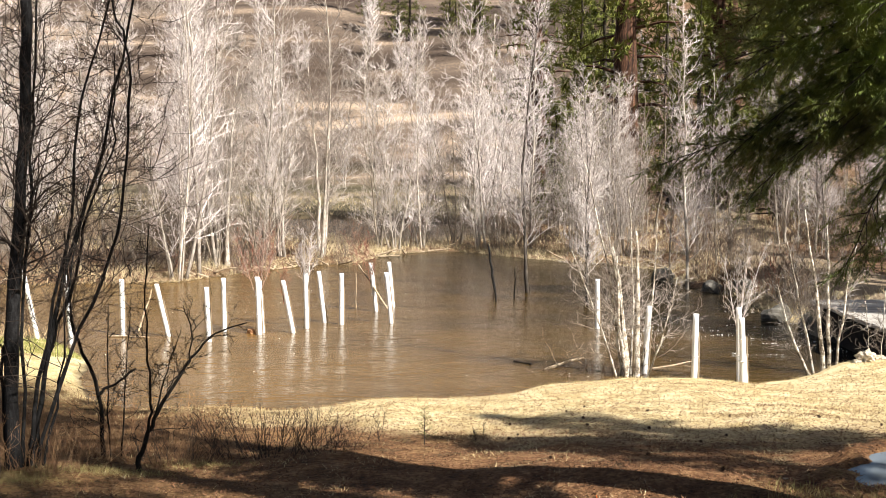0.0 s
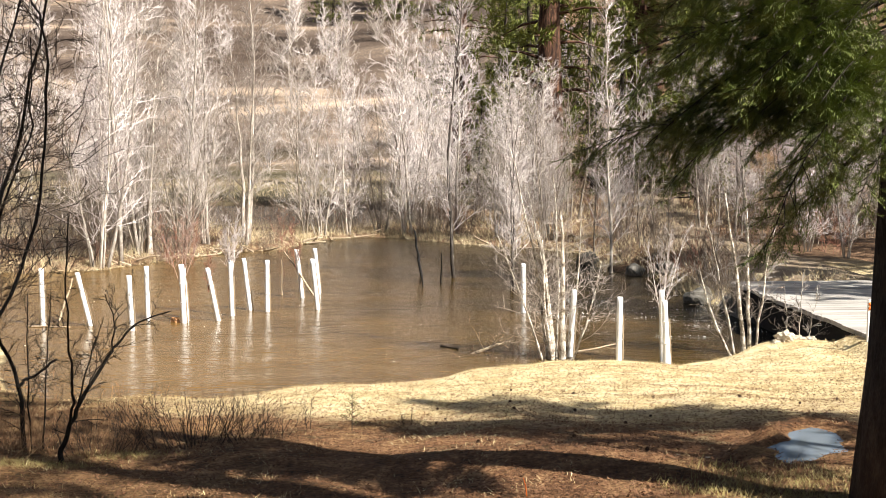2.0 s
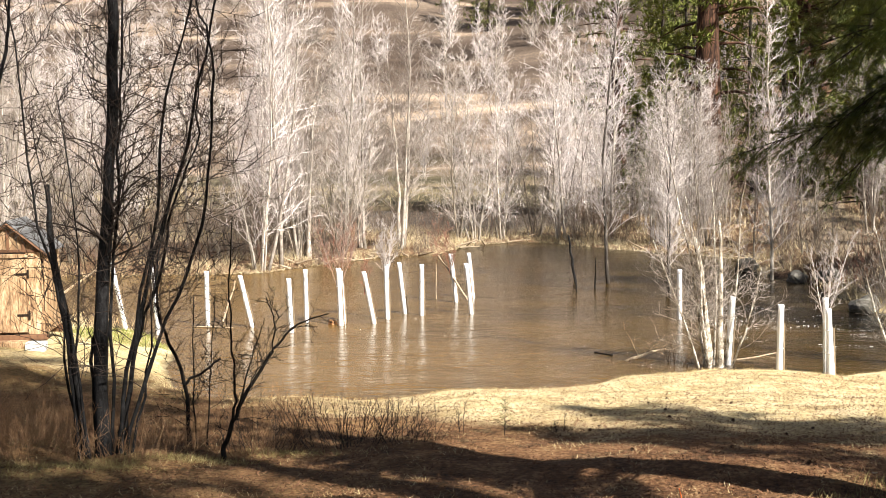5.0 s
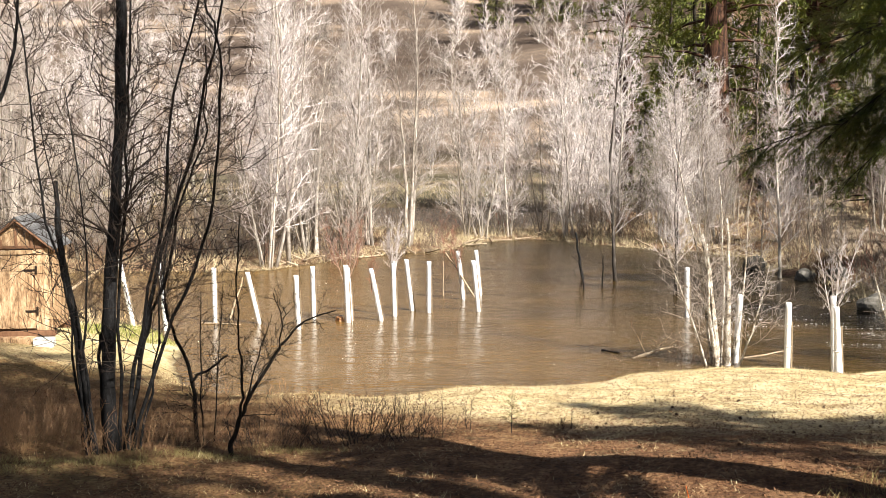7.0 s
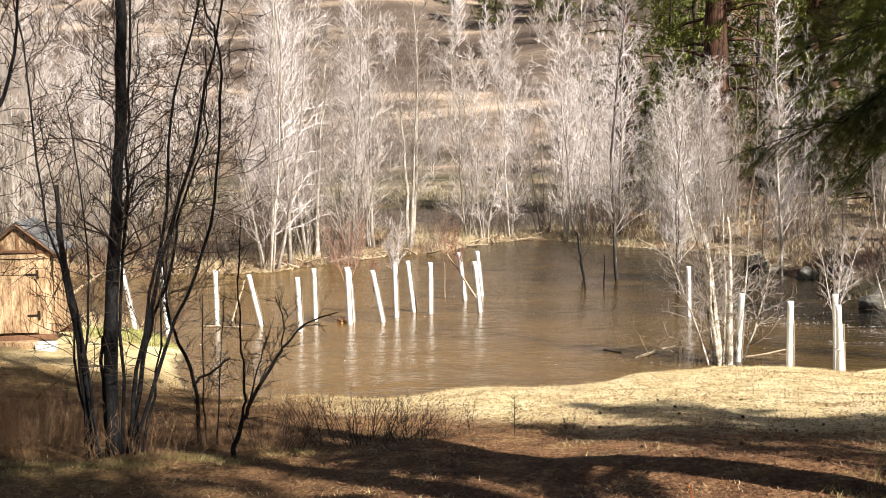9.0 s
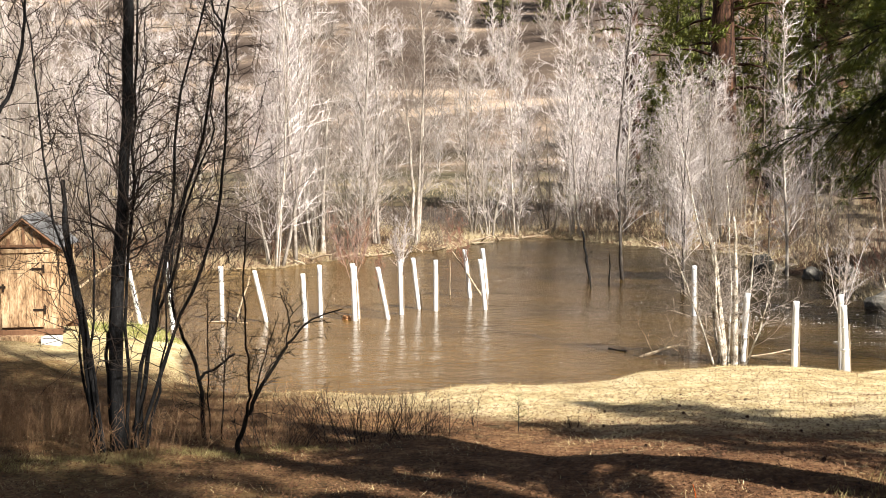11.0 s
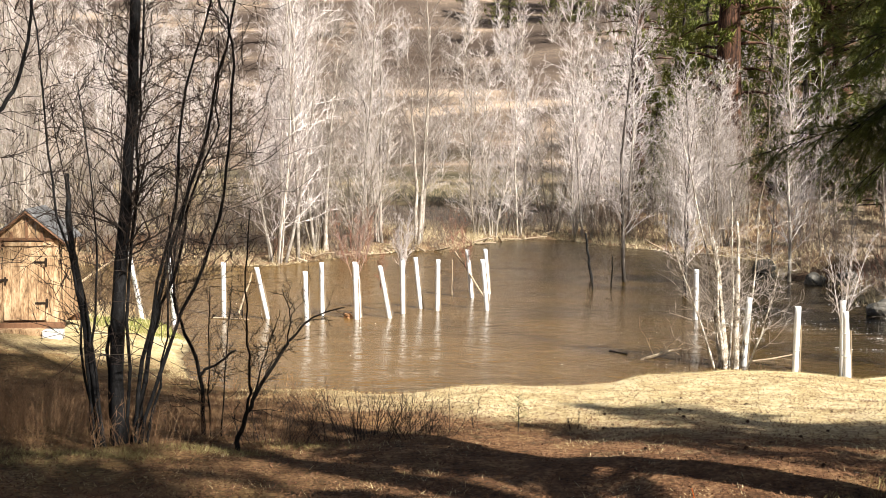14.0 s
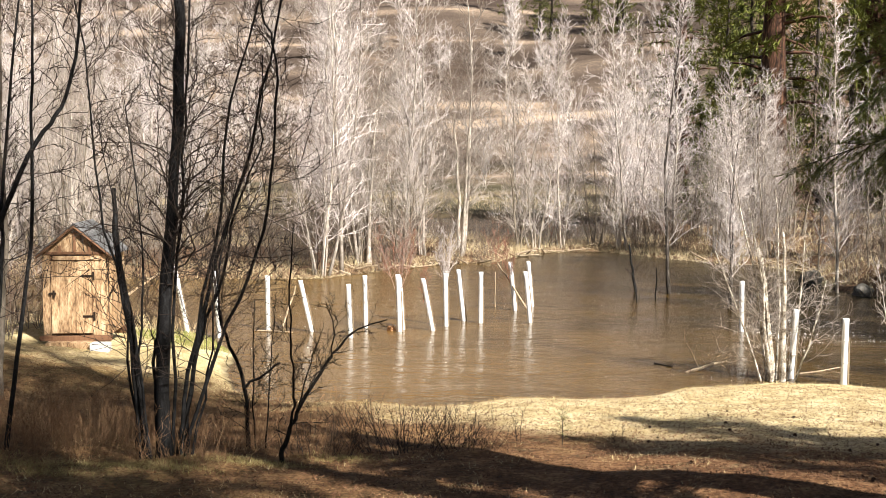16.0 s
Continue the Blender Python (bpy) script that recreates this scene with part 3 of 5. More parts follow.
FAR = "bare trees on the far bank"
protos = {
    "tall": bare_tree(1, "bare_alder", "tall slender leafless alder with pale grey twigs on the far bank", "tree", BARK_PALE, TWIG_PALE, 11.5, 1, 0, 0.078, 1.8, 66, group=FAR),
    "tall_b": bare_tree(2, "bare_alder", "tall slender leafless alder with pale grey twigs on the far bank", "tree", BARK_PALE, TWIG_PALE, 11, 1, 0, 0.064, 1.65, 62, lean=0.05, group=FAR),
    "clump": bare_tree(3, "alder_clump", "leafless alder clump of several pale stems fanning from one foot", "tree", BARK_PALE, TWIG_PALE, 10.5, 6, 1.9, 0.052, 1.4, 26, per=7, sub=4, f0=0.12, group=FAR),
    "clump_b": bare_tree(4, "alder_clump", "leafless alder clump of several grey stems fanning from one foot", "tree", BARK_GREY, TWIG_GREY, 9.5, 5, 1.9, 0.050, 1.4, 24, per=7, sub=4, f0=0.12, group=FAR),
    "broad": bare_tree(5, "bare_alder", "broad leafless alder with a forked dark stem and spreading crown", "tree", BARK_PALE, TWIG_GREY, 9.8, 3, 1.1, 0.095, 2.0, 34, per=9, sub=5, f0=0.2, angle=50, group=FAR),
    "dark": bare_tree(6, "flooded_alder", "dark-stemmed leafless alder standing in flood water", "tree", BARK_MOTTLED, TWIG_PALE, 9.6, 1, 0, 0.085, 1.6, 62, f0=0.2, group=FAR),
    "young": bare_tree(7, "young_alder", "thin young leafless alder with fine grey twigs", "tree", BARK_GREY, TWIG_GREY, 5.2, 1, 0, 0.04, 0.8, 28, per=7, sub=3, r_twig=0.009, f0=0.2, group=FAR),
    "brush": bare_tree(8, "bare_shrub", "low tangled leafless shrub with grey-brown twigs", "shrub", BARK_GREY, TWIG_BROWN, 2.4, 8, 1.3, 0.018, 0.6, 6, r_twig=0.0085, per=4, sub=2, f0=0.15, wob=0.05, sides=3, group="shrubs on the far bank"),
    "thicket": bare_tree(13, "bare_shrub", "tall leafless shrub with many fine smoky grey twigs", "shrub", BARK_GREY, TWIG_SMOKE, 3.6, 7, 1.5, 0.024, 0.95, 9, r_twig=0.008, per=4, sub=2, f0=0.1, wob=0.05, sides=3, group="shrubs on the far bank"),
    "hill": bare_tree(10, "hillside_tree", "grey leafless tree on the far hillside", "tree", BARK_PALE, TWIG_PALE, 8.5, 2, 1.2, 0.09, 2.2, 26, r_twig=0.03, per=4, sub=2, f0=0.08, sides=4, group="bare trees on the hillside"),
    "hill_b": bare_tree(11, "hillside_tree", "grey leafless tree on the far hillside", "tree", BARK_GREY, TWIG_GREY, 6.5, 3, 1.8, 0.07, 2.0, 17, r_twig=0.03, per=4, sub=2, f0=0.05, sides=4, group="bare trees on the hillside"),
    "hill_c": bare_tree(12, "hillside_tree", "brown leafless tree on the far hillside", "tree", BARK_GREY, TWIG_BROWN, 8.0, 2, 0.9, 0.06, 1.6, 18, r_twig=0.018, per=5, sub=2, f0=0.1, sides=4, group="bare trees on the hillside"),
    "red": bare_tree(9, "red_willow_shrub", "small reddish leafless willow shrub at the water's edge", "shrub", TWIG_RED, TWIG_RED, 1.9, 7, 0.7, 0.014, 0.5, 7, r_twig=0.0065, per=4, sub=2, f0=0.2, wob=0.03, sides=4, group="shrubs on the far bank"),
}
spots = [
    ("clump", -8.7, 37.6, 1.12, 20), ("clump_b", -8.0, 40.6, 0.95, 80), ("tall", -8.2, 38.6, 1.15, 50), ("clump_b", -6.5, 41.6, 0.9, 190), ("broad", -4.7, 44.0, 1.08, 10),
    ("clump", -2.0, 48.4, 0.93, 170), ("clump", -0.9, 49.4, 0.9, 250), ("clump_b", 0.5, 49.7, 1.0, 20), ("clump", 1.5, 48.9, 0.85, 75), ("dark", 2.58, 34.2, 0.98, 0),
    ("dark", 4.2, 33.6, 0.72, 120), ("dark", 4.02, 31.4, 0.62, 40), ("dark", 3.86, 31.6, 0.55, 200), ("tall", 7.5, 35.2, 0.80, 20), ("young", 7.15, 36.4, 1.0, 10),
    ("tall", 3.6, 47.0, 0.95, 220), ("clump_b", 5.4, 45.2, 0.66, 300), ("tall_b", 6.4, 44.3, 0.62, 140), ("young", 8.9, 37.5, 1.1, 70), ("clump", 9.6, 43.0, 0.75, 40),
]
spots += [
    ("red", -6.15, 38.9, 1.0, 0), ("red", -3.15, 42.9, 0.9, 60), ("red", -6.6, 39.4, 0.9, 120), ("brush", -4.9, 42.2, 0.7, 0), ("brush", -3.9, 43.6, 0.7, 90), ("brush", -7.0, 40.0, 0.6, 200),
]
rng = random.Random(77)
kinds = ["tall", "tall_b", "clump", "clump_b", "broad", "young", "tall", "tall_b"]
count = 0
while count < 72:
    y = rng.uniform(38, 74)
    x = rng.uniform(-0.56 * y, 0.30 * y) if rng.random() < 0.85 else rng.uniform(0.30 * y, 0.5 * y)
    s = float(shore(np.array([x]), np.array([y]))[0])
    if s < 0.3 or (y > 51 and -0.21 * y < x < 0.03 * y) or (y > 44.5 and -0.152 < x / y < -0.06) or (abs(x - 10.6) < 2.6 and y < 60) or (y > 52 and x > 4 and rng.random() < 0.6):
        continue
    if x < -11 and y < 31:
        continue
    spots.append((rng.choice(kinds), x, y, rng.uniform(0.8, 1.08) * (1.12 if x < 0.04 * y else 1.0 if x < 0.09 * y else 0.72), rng.uniform(0, 360)))
    count += 1
count = 0
while count < 64:
    y = rng.uniform(36, 66)
    x = rng.uniform(-0.56 * y, 0.5 * y)
    s = float(shore(np.array([x]), np.array([y]))[0])
    if s < 0.2 or (abs(x - 10.6) < 2.4):
        continue
    spots.append((rng.choice(["brush", "brush", "brush", "brush", "thicket"]), x, y, rng.uniform(0.6, 1.2), rng.uniform(0, 360)))
    count += 1
for k in range(236):
    y = rng.uniform(118, 262) if k < 200 else rng.uniform(92, 165)
    x = rng.uniform(-0.6, 0.12) * y if k < 200 else rng.uniform(0.12, 0.5) * y
    spots.append((rng.choice(["hill", "hill_b", "hill_b", "hill_c"] if k < 200 else ["hill", "hill_b"]), x, y, rng.uniform(0.8, 1.35), rng.uniform(0, 360)))
for k in range(32):
    y = rng.uniform(40, 120)
    spots.append(("hill_c", rng.uniform(-0.64, -0.2) * y, y, rng.uniform(0.7, 1.15), rng.uniform(0, 360)))
# grey clumps beyond the shed
count = 0
while count < 14:
    y = rng.uniform(28, 50)
    x = rng.uniform(-0.62, -0.36) * y
    if float(shore(np.array([x]), np.array([y]))[0]) > 0.3:
        spots.append((rng.choice(["clump_b", "clump_b", "thicket"]), x, y, rng.uniform(0.7, 1.0), rng.uniform(0, 360)))
        count += 1
# behind and beside the shed
for k in range(16):
    spots.append((rng.choice(["tall_b", "clump_b", "young", "clump_b", "brush"]), rng.uniform(-19, -11.2), rng.uniform(21.5, 25.5), rng.uniform(0.6, 0.95), rng.uniform(0, 360)))
spots += [("tall", 7.7, 49.5, 0.6, 15), ("clump_b", 7.1, 46.5, 0.62, 120), ("broad", 8.3, 53.5, 0.62, 60), ("young", 6.7, 45.0, 1.0, 10)]
for k in range(7):
    spots.append(("hill_c", rng.uniform(6.6, 9.4), rng.uniform(50, 57), rng.uniform(0.75, 0.95), rng.uniform(0, 360)))
for k in range(12):
    spots.append((rng.choice(["brush", "brush", "clump_b"]), rng.uniform(-14.5, -10.9), rng.uniform(20.8, 24.5), rng.uniform(0.6, 0.95), rng.uniform(0, 360)))
# thicket in front of the big pine, and up the right-hand slope
for k in range(16):
    spots.append((rng.choice(["tall", "clump_b", "young", "tall_b", "clump_b"]), rng.uniform(3.5, 9.0), rng.uniform(47, 60), rng.uniform(0.5, 0.7), rng.uniform(0, 360)))
for k in range(26):
    y = rng.uniform(36, 62)
    spots.append((rng.choice(["clump_b", "young", "clump", "brush"]), y * rng.uniform(0.34, 0.52) + 1.5, y, rng.uniform(0.5, 0.8), rng.uniform(0, 360)))
spots += [("clump", 14.4, 30.6, 0.46, 40), ("clump", 13.7, 32.2, 0.48, 200), ("broad", 15.3, 29.6, 0.5, 100), ("clump", 13.4, 34.5, 0.45, 300), ("clump_b", 15.0, 32.0, 0.5, 10)]
# brown brush along the far shore
count = 0
while count < 34:
    x, y = rng.uniform(-10, 5.5), rng.uniform(37, 53)
    s = float(shore(np.array([x]), np.array([y]))[0])
    if 0.15 < s < 2.8:
        spots.append((rng.choice(["brush", "brush", "brush", "brush", "brush", "red"]), x, y, rng.uniform(0.45, 0.85), rng.uniform(0, 360)))
        count += 1
# a pale thicket among the stems on the spit and past the flood water
count = 0
while count < 34:
    x, y = rng.uniform(-13, 4.5), rng.uniform(37.5, 53)
    s = float(shore(np.array([x]), np.array([y]))[0])
    if s > 0.5 and not -0.152 < x / y < -0.06:
        spots.append(("thicket", x, y, rng.uniform(0.6, 1.1), rng.uniform(0, 360)))
        count += 1
for k in range(14):
    y = rng.uniform(77, 118)
    spots.append(("thicket", rng.choice([rng.uniform(-0.4, -0.16), rng.uniform(-0.05, 0.06)]) * y, y, rng.uniform(0.8, 1.4), rng.uniform(0, 360)))
# dark brush at the stream's mouth
for k in range(6):
    spots.append((rng.choice(["brush", "brush", "thicket"]), rng.uniform(8.0, 9.3), rng.uniform(35, 47), rng.uniform(0.5, 0.8), rng.uniform(0, 360)))
# along the road past the bridge
for k in range(34):
    spots.append((rng.choice(["young", "brush", "brush", "red", "brush"]), rng.choice([rng.uniform(13.2, 20), rng.uniform(8.8, 9.4)]), rng.uniform(28, 46), rng.uniform(0.6, 1.0), rng.uniform(0, 360)))
scatter(protos, spots)


# ---------------------------------------------------------------- conifers
def far_conifer(seed, name, label, bark, height, radius, first, reach, whorls, per, tuft, droop, clumps=7):
    """A conifer with tufted limbs; first: the share of the trunk that is bare."""
    rng = random.Random(seed)
    tree = thing(name, (0, 0, 0), label, "tree", "conifers")
    line = crooked(rng, (0, 0, -0.6), (rng.gauss(0, 0.15), rng.gauss(0, 0.15), height), (0.1, 0, 0), 0.05, 10)
    part("trunk", Geo().tube(line, [radius * (1.12 - 1.08 * i / 10) for i in range(11)], 10, cap=True), bark, tree)
    g, w = Geo(), Geo()
    for i in range(whorls):
        f = first + (0.99 - first) * (i + rng.random()) / whorls
        p, _ = along(line, f)
        n = reach * (0.18 + (1 - f) ** 0.75 / (1 - first) ** 0.75) * rng.uniform(0.6, 1.15)
        a = rng.uniform(0, 2 * math.pi)
        d = Vector((math.cos(a), math.sin(a), -droop + rng.gauss(0, 0.12))).normalized()
        end = p + d * n + Vector((0, 0, 0.12 * n))
        mid = p.lerp(end, 0.5) + Vector((0, 0, 0.06 * n))
        w.tube([p, mid, end], [radius * 0.16 * (1.1 - f) + 0.012, radius * 0.1 * (1.1 - f) + 0.008, 0], 4, tip=True)
        for _ in range(clumps):
            t = rng.uniform(0.25, 1.03)
            c = p.lerp(mid, t * 2) if t < 0.5 else mid.lerp(end, t * 2 - 1)
            c = c + Vector((rng.gauss(0, 0.13), rng.gauss(0, 0.13), rng.gauss(0, 0.07))) * n * 0.9
            for _ in range(per):
                e = Vector((rng.gauss(0, 1), rng.gauss(0, 1), rng.gauss(0.25, 0.7)))
                g.blade(c, e.normalized() * tuft * rng.uniform(0.6, 1.2), tuft * 0.2)
    part("branchwork", w, bark, tree)
    part("crown", g, NEEDLE_FAR, tree, smooth=False)
    return tree


cones = {
    "pine": far_conifer(21, "ponderosa_pine", "tall ponderosa pine with reddish bark and dark green tufts", BARK_PINE, 24, 0.80, 0.26, 3.6, 90, 10, 0.5, 0.15, 9),
    "fir": far_conifer(22, "fir_tree", "dense dark green fir on the hillside", BARK_FIR, 19, 0.28, 0.05, 3.6, 105, 6, 0.60, 0.32, 8),
    "tall_fir": far_conifer(24, "fir_tree", "tall dense fir with a bare lower trunk", BARK_FIR, 20, 0.3, 0.34, 3.3, 120, 9, 0.5, 0.25, 9),
    "small": far_conifer(23, "young_fir", "young yellow-green fir among bare trees", BARK_FIR, 7, 0.10, 0.05, 1.7, 70, 12, 0.26, 0.2, 7),
}
cones["high_pine"] = far_conifer(25, "ponderosa_pine", "tall ponderosa pine with a high open crown", BARK_PINE, 26, 0.40, 0.5, 3.4, 62, 9, 0.5, 0.12, 8)
cones["high_fir"] = far_conifer(26, "young_fir", "young fir with a bare lower trunk", BARK_FIR, 10.5, 0.12, 0.58, 2.1, 46, 9, 0.4, 0.2, 8)
spots = [("pine", 9.6, 62.0, 1.05, 0), ("pine", 7.0, 88.0, 1.0, 40), ("pine", 18.0, 76.0, 1.0, 90), ("pine", 21.5, 74.0, 1.0, 200), ("fir", -9.0, 232.0, 0.9, 0), ("fir", 2.5, 228.0, 1.0, 60),
         ("small", 6.3, 68.0, 1.0, 30), ("small", 11.2, 66.0, 1.0, 80), ("small", 8.2, 72.0, 0.9, 10), ("fir", 14.0, 122.0, 1.0, 150), ("fir", 12.5, 90.0, 1.0, 250), ("fir", 16.0, 84.0, 0.9, 10),
         ("small", 13.5, 70.0, 1.1, 10), ("small", 17.0, 68.0, 0.9, 120), ("fir", 16.5, 57.0, 0.75, 40), ("fir", 15.0, 68.0, 0.75, 80), ("fir", 19.0, 67.0, 0.85, 190), ("fir", 21.5, 71.0, 0.9, 290), ("fir", 13.0, 80.0, 0.9, 20)]
rng = random.Random(5)
for k in range(34):
    y = rng.uniform(88, 170)
    x = rng.uniform(-0.06, 0.54) * y
    if x < 0.1 * y:
        x, y = x * 2.3, 226 + 0.4 * (y - 88)
    spots.append((rng.choice(["fir", "fir", "pine"]), x, y, rng.uniform(0.8, 1.15), rng.uniform(0, 360)))
# the wood at the camera's back that shades the near slope, and conifers added right of the view to shade the right-hand
# slope
spots += [("fir", 5.6, 3.2, 0.40, 65), ("high_fir", 9.6, 5.7, 0.92, 15), ("fir", 9.8, 7.6, 0.42, 115), ("high_pine", 8.9, 1.4, 1.0, 33), ("fir", 17.8, 27, 0.8, 33), ("fir", 27, 45, 1.0, 15), ("fir", 31, 53, 1.0, 75), ("fir", 35, 61, 1.1, 120), ("fir", 29, 58, 0.9, 200), ("fir", 36, 72, 1.0, 300), ("tall_fir", 9.5, -2.5, 1.0, 70), ("fir", 5.0, -5.0, 1.0, 140), ("fir", 11.6, 6.2, 0.6, 210), ("fir", -4.5, -6.0, 0.9, 300), ("pine", 1.0, -6.5, 0.9, 20), ("fir", 19, 22, 1.0, 30), ("fir", 24, 31, 1.0, 130), ("fir", 22, 15, 1.0, 230), ("pine", 27, 37, 0.9, 10)]
scatter(cones, spots)


def bough(wood, green, rng, start, way, length, sag, dense=1.0, size=1.0, bare=0.12):
    """One fir bough: a sagging limb, flat side sprays and their needles."""
    side = way.cross(Vector((0, 0, 1))).normalized()
    pts, p, d = [start], start, way.normalized()
    for _ in range(7):
        d = (d + Vector((rng.gauss(0, 0.04), rng.gauss(0, 0.04), -sag / 7))).normalized()
        p = p + d * length / 7
        pts.append(p)
    wood.tube(pts, [0.011 * (1 - i / 7.6) + 0.002 for i in range(8)], 5, tip=False)

    def spray(a, b):
        """A shoot from a to b, combed with needles to both sides."""
        ax = b - a
        n = max(3, int(ax.length * 170 * dense))
        ax.normalize()
        flat = ax.cross(Vector((rng.gauss(0, 0.6), rng.gauss(0, 0.6), 1))).normalized()
        for i in range(n):
            q = a.lerp(b, (i + rng.random()) / n)
            e = ax * rng.uniform(0.45, 0.9) + flat * (rng.uniform(0.5, 1.0) * (1 if i % 2 else -1)) + Vector((0, 0, rng.uniform(-0.1, 0.5)))
            green.blade(q, e.normalized() * (size * rng.uniform(0.026, 0.044)), 0.0058 * size)

    n_side = max(3, int(length * 12))
    for i in range(n_side):
        f = bare + (1 - bare) * (i + rng.random()) / n_side
        q, ax = along(pts, f)
        s = side * (1 if i % 2 else -1)
        e = (ax * rng.uniform(0.6, 1.0) + s * rng.uniform(0.3, 0.95) + Vector((0, 0, rng.gauss(-0.15, 0.4)))).normalized()
        n = length * (0.10 + 0.22 * (1 - f)) * rng.uniform(0.6, 1.25)
        mid = q + e * n * 0.55
        end = mid + (e + Vector((0, 0, -0.3))).normalized() * n * 0.45
        wood.tube([q, mid, end], [0.005, 0.003, 0.001], 3)
        spray(q.lerp(mid, 0.35), mid)
        spray(mid, end)
        for k in range(int((4 + n * 42) * min(1.0, 0.3 + dense))):
            t = rng.uniform(0.12, 1.0)
            u = q.lerp(mid, t / 0.55) if t < 0.55 else mid.lerp(end, (t - 0.55) / 0.45)
            w = e.cross(Vector((0, 0, 1))).normalized() * (1 if k % 2 else -1)
            h = (e * rng.uniform(0.6, 1.0) + w * rng.uniform(0.3, 0.95) + Vector((0, 0, rng.gauss(-0.1, 0.5)))).normalized()
            spray(u, u + h * rng.uniform(0.06, 0.09 + 0.24 * n * (1.15 - t)) * size)


rng = random.Random(31)
FIR_AT = (3.86, 8.05)
fir = thing("douglas_fir", (*FIR_AT, lz(*FIR_AT)), "large shaded fir with dark furrowed bark and drooping boughs", "tree")
line = crooked(rng, (0, 0, -0.3), (0.15, 0.1, 19), (0.04, 0, 0), 0.02, 14)
g = Geo().tube(line, [0.36] + [0.255 - 0.235 * i / 14 for i in range(1, 15)], 20, cap=True)
for i, v in enumerate(g.v):
    a = math.atan2(v[1], v[0])
    k = 1 + 0.035 * math.sin(7 * a + v[2] * 2.1) + 0.03 * math.sin(11 * a - v[2] * 3.3)
    g.v[i] = (v[0] * k, v[1] * k, v[2])
part("trunk", g, BARK_FIR, fir)
wood, green = Geo(), Geo()
for k in range(44):
    zz = 3.2 + 2.5 * (k + rng.random()) / 44
    a = radians(rng.uniform(142, 214))
    p, _ = along(line, (zz + 0.3) / 19.3)
    bough(wood, green, rng, p, Vector((math.cos(a), math.sin(a), rng.uniform(-0.38, -0.05))), rng.uniform(1.2, 2.45), rng.uniform(0.25, 0.6), 0.66, 1.22, 0.3)
for k in range(46):
    zz = 9.2 + 9.3 * (k + rng.random()) / 46
    a = radians(rng.uniform(0, 360))
    p, _ = along(line, (zz + 0.3) / 19.3)
    bough(wood, green, rng, p, Vector((math.cos(a), math.sin(a), 0)), 0.6 + 2.6 * (1 - zz / 19), rng.uniform(0.3, 0.7), 0.12, 3.2)
for k in range(22):
    zz = 2.85 + 1.1 * (k + rng.random()) / 22
    a = radians(rng.uniform(160, 228))
    p, _ = along(line, (zz + 0.3) / 19.3)
    bough(wood, green, rng, p, Vector((math.cos(a), math.sin(a), rng.uniform(-0.5, -0.15))), rng.uniform(0.9, 1.6), rng.uniform(0.3, 0.6), 0.7, 1.2, 0.35)
part("branchwork", wood, BARK_FIR, fir)
part("crown", green, NEEDLE, fir, "dark green drooping needle sprays", smooth=False)


# ---------------------------------------------------------------- the dark clump on the near slope
rng = random.Random(41)
CLUMP = (-4.46, 11.7)
clump = thing("multi_stem_tree", (*CLUMP, lz(*CLUMP)), "dark leafless tree clump of several stems in dry weeds", "tree")
crown = Geo()
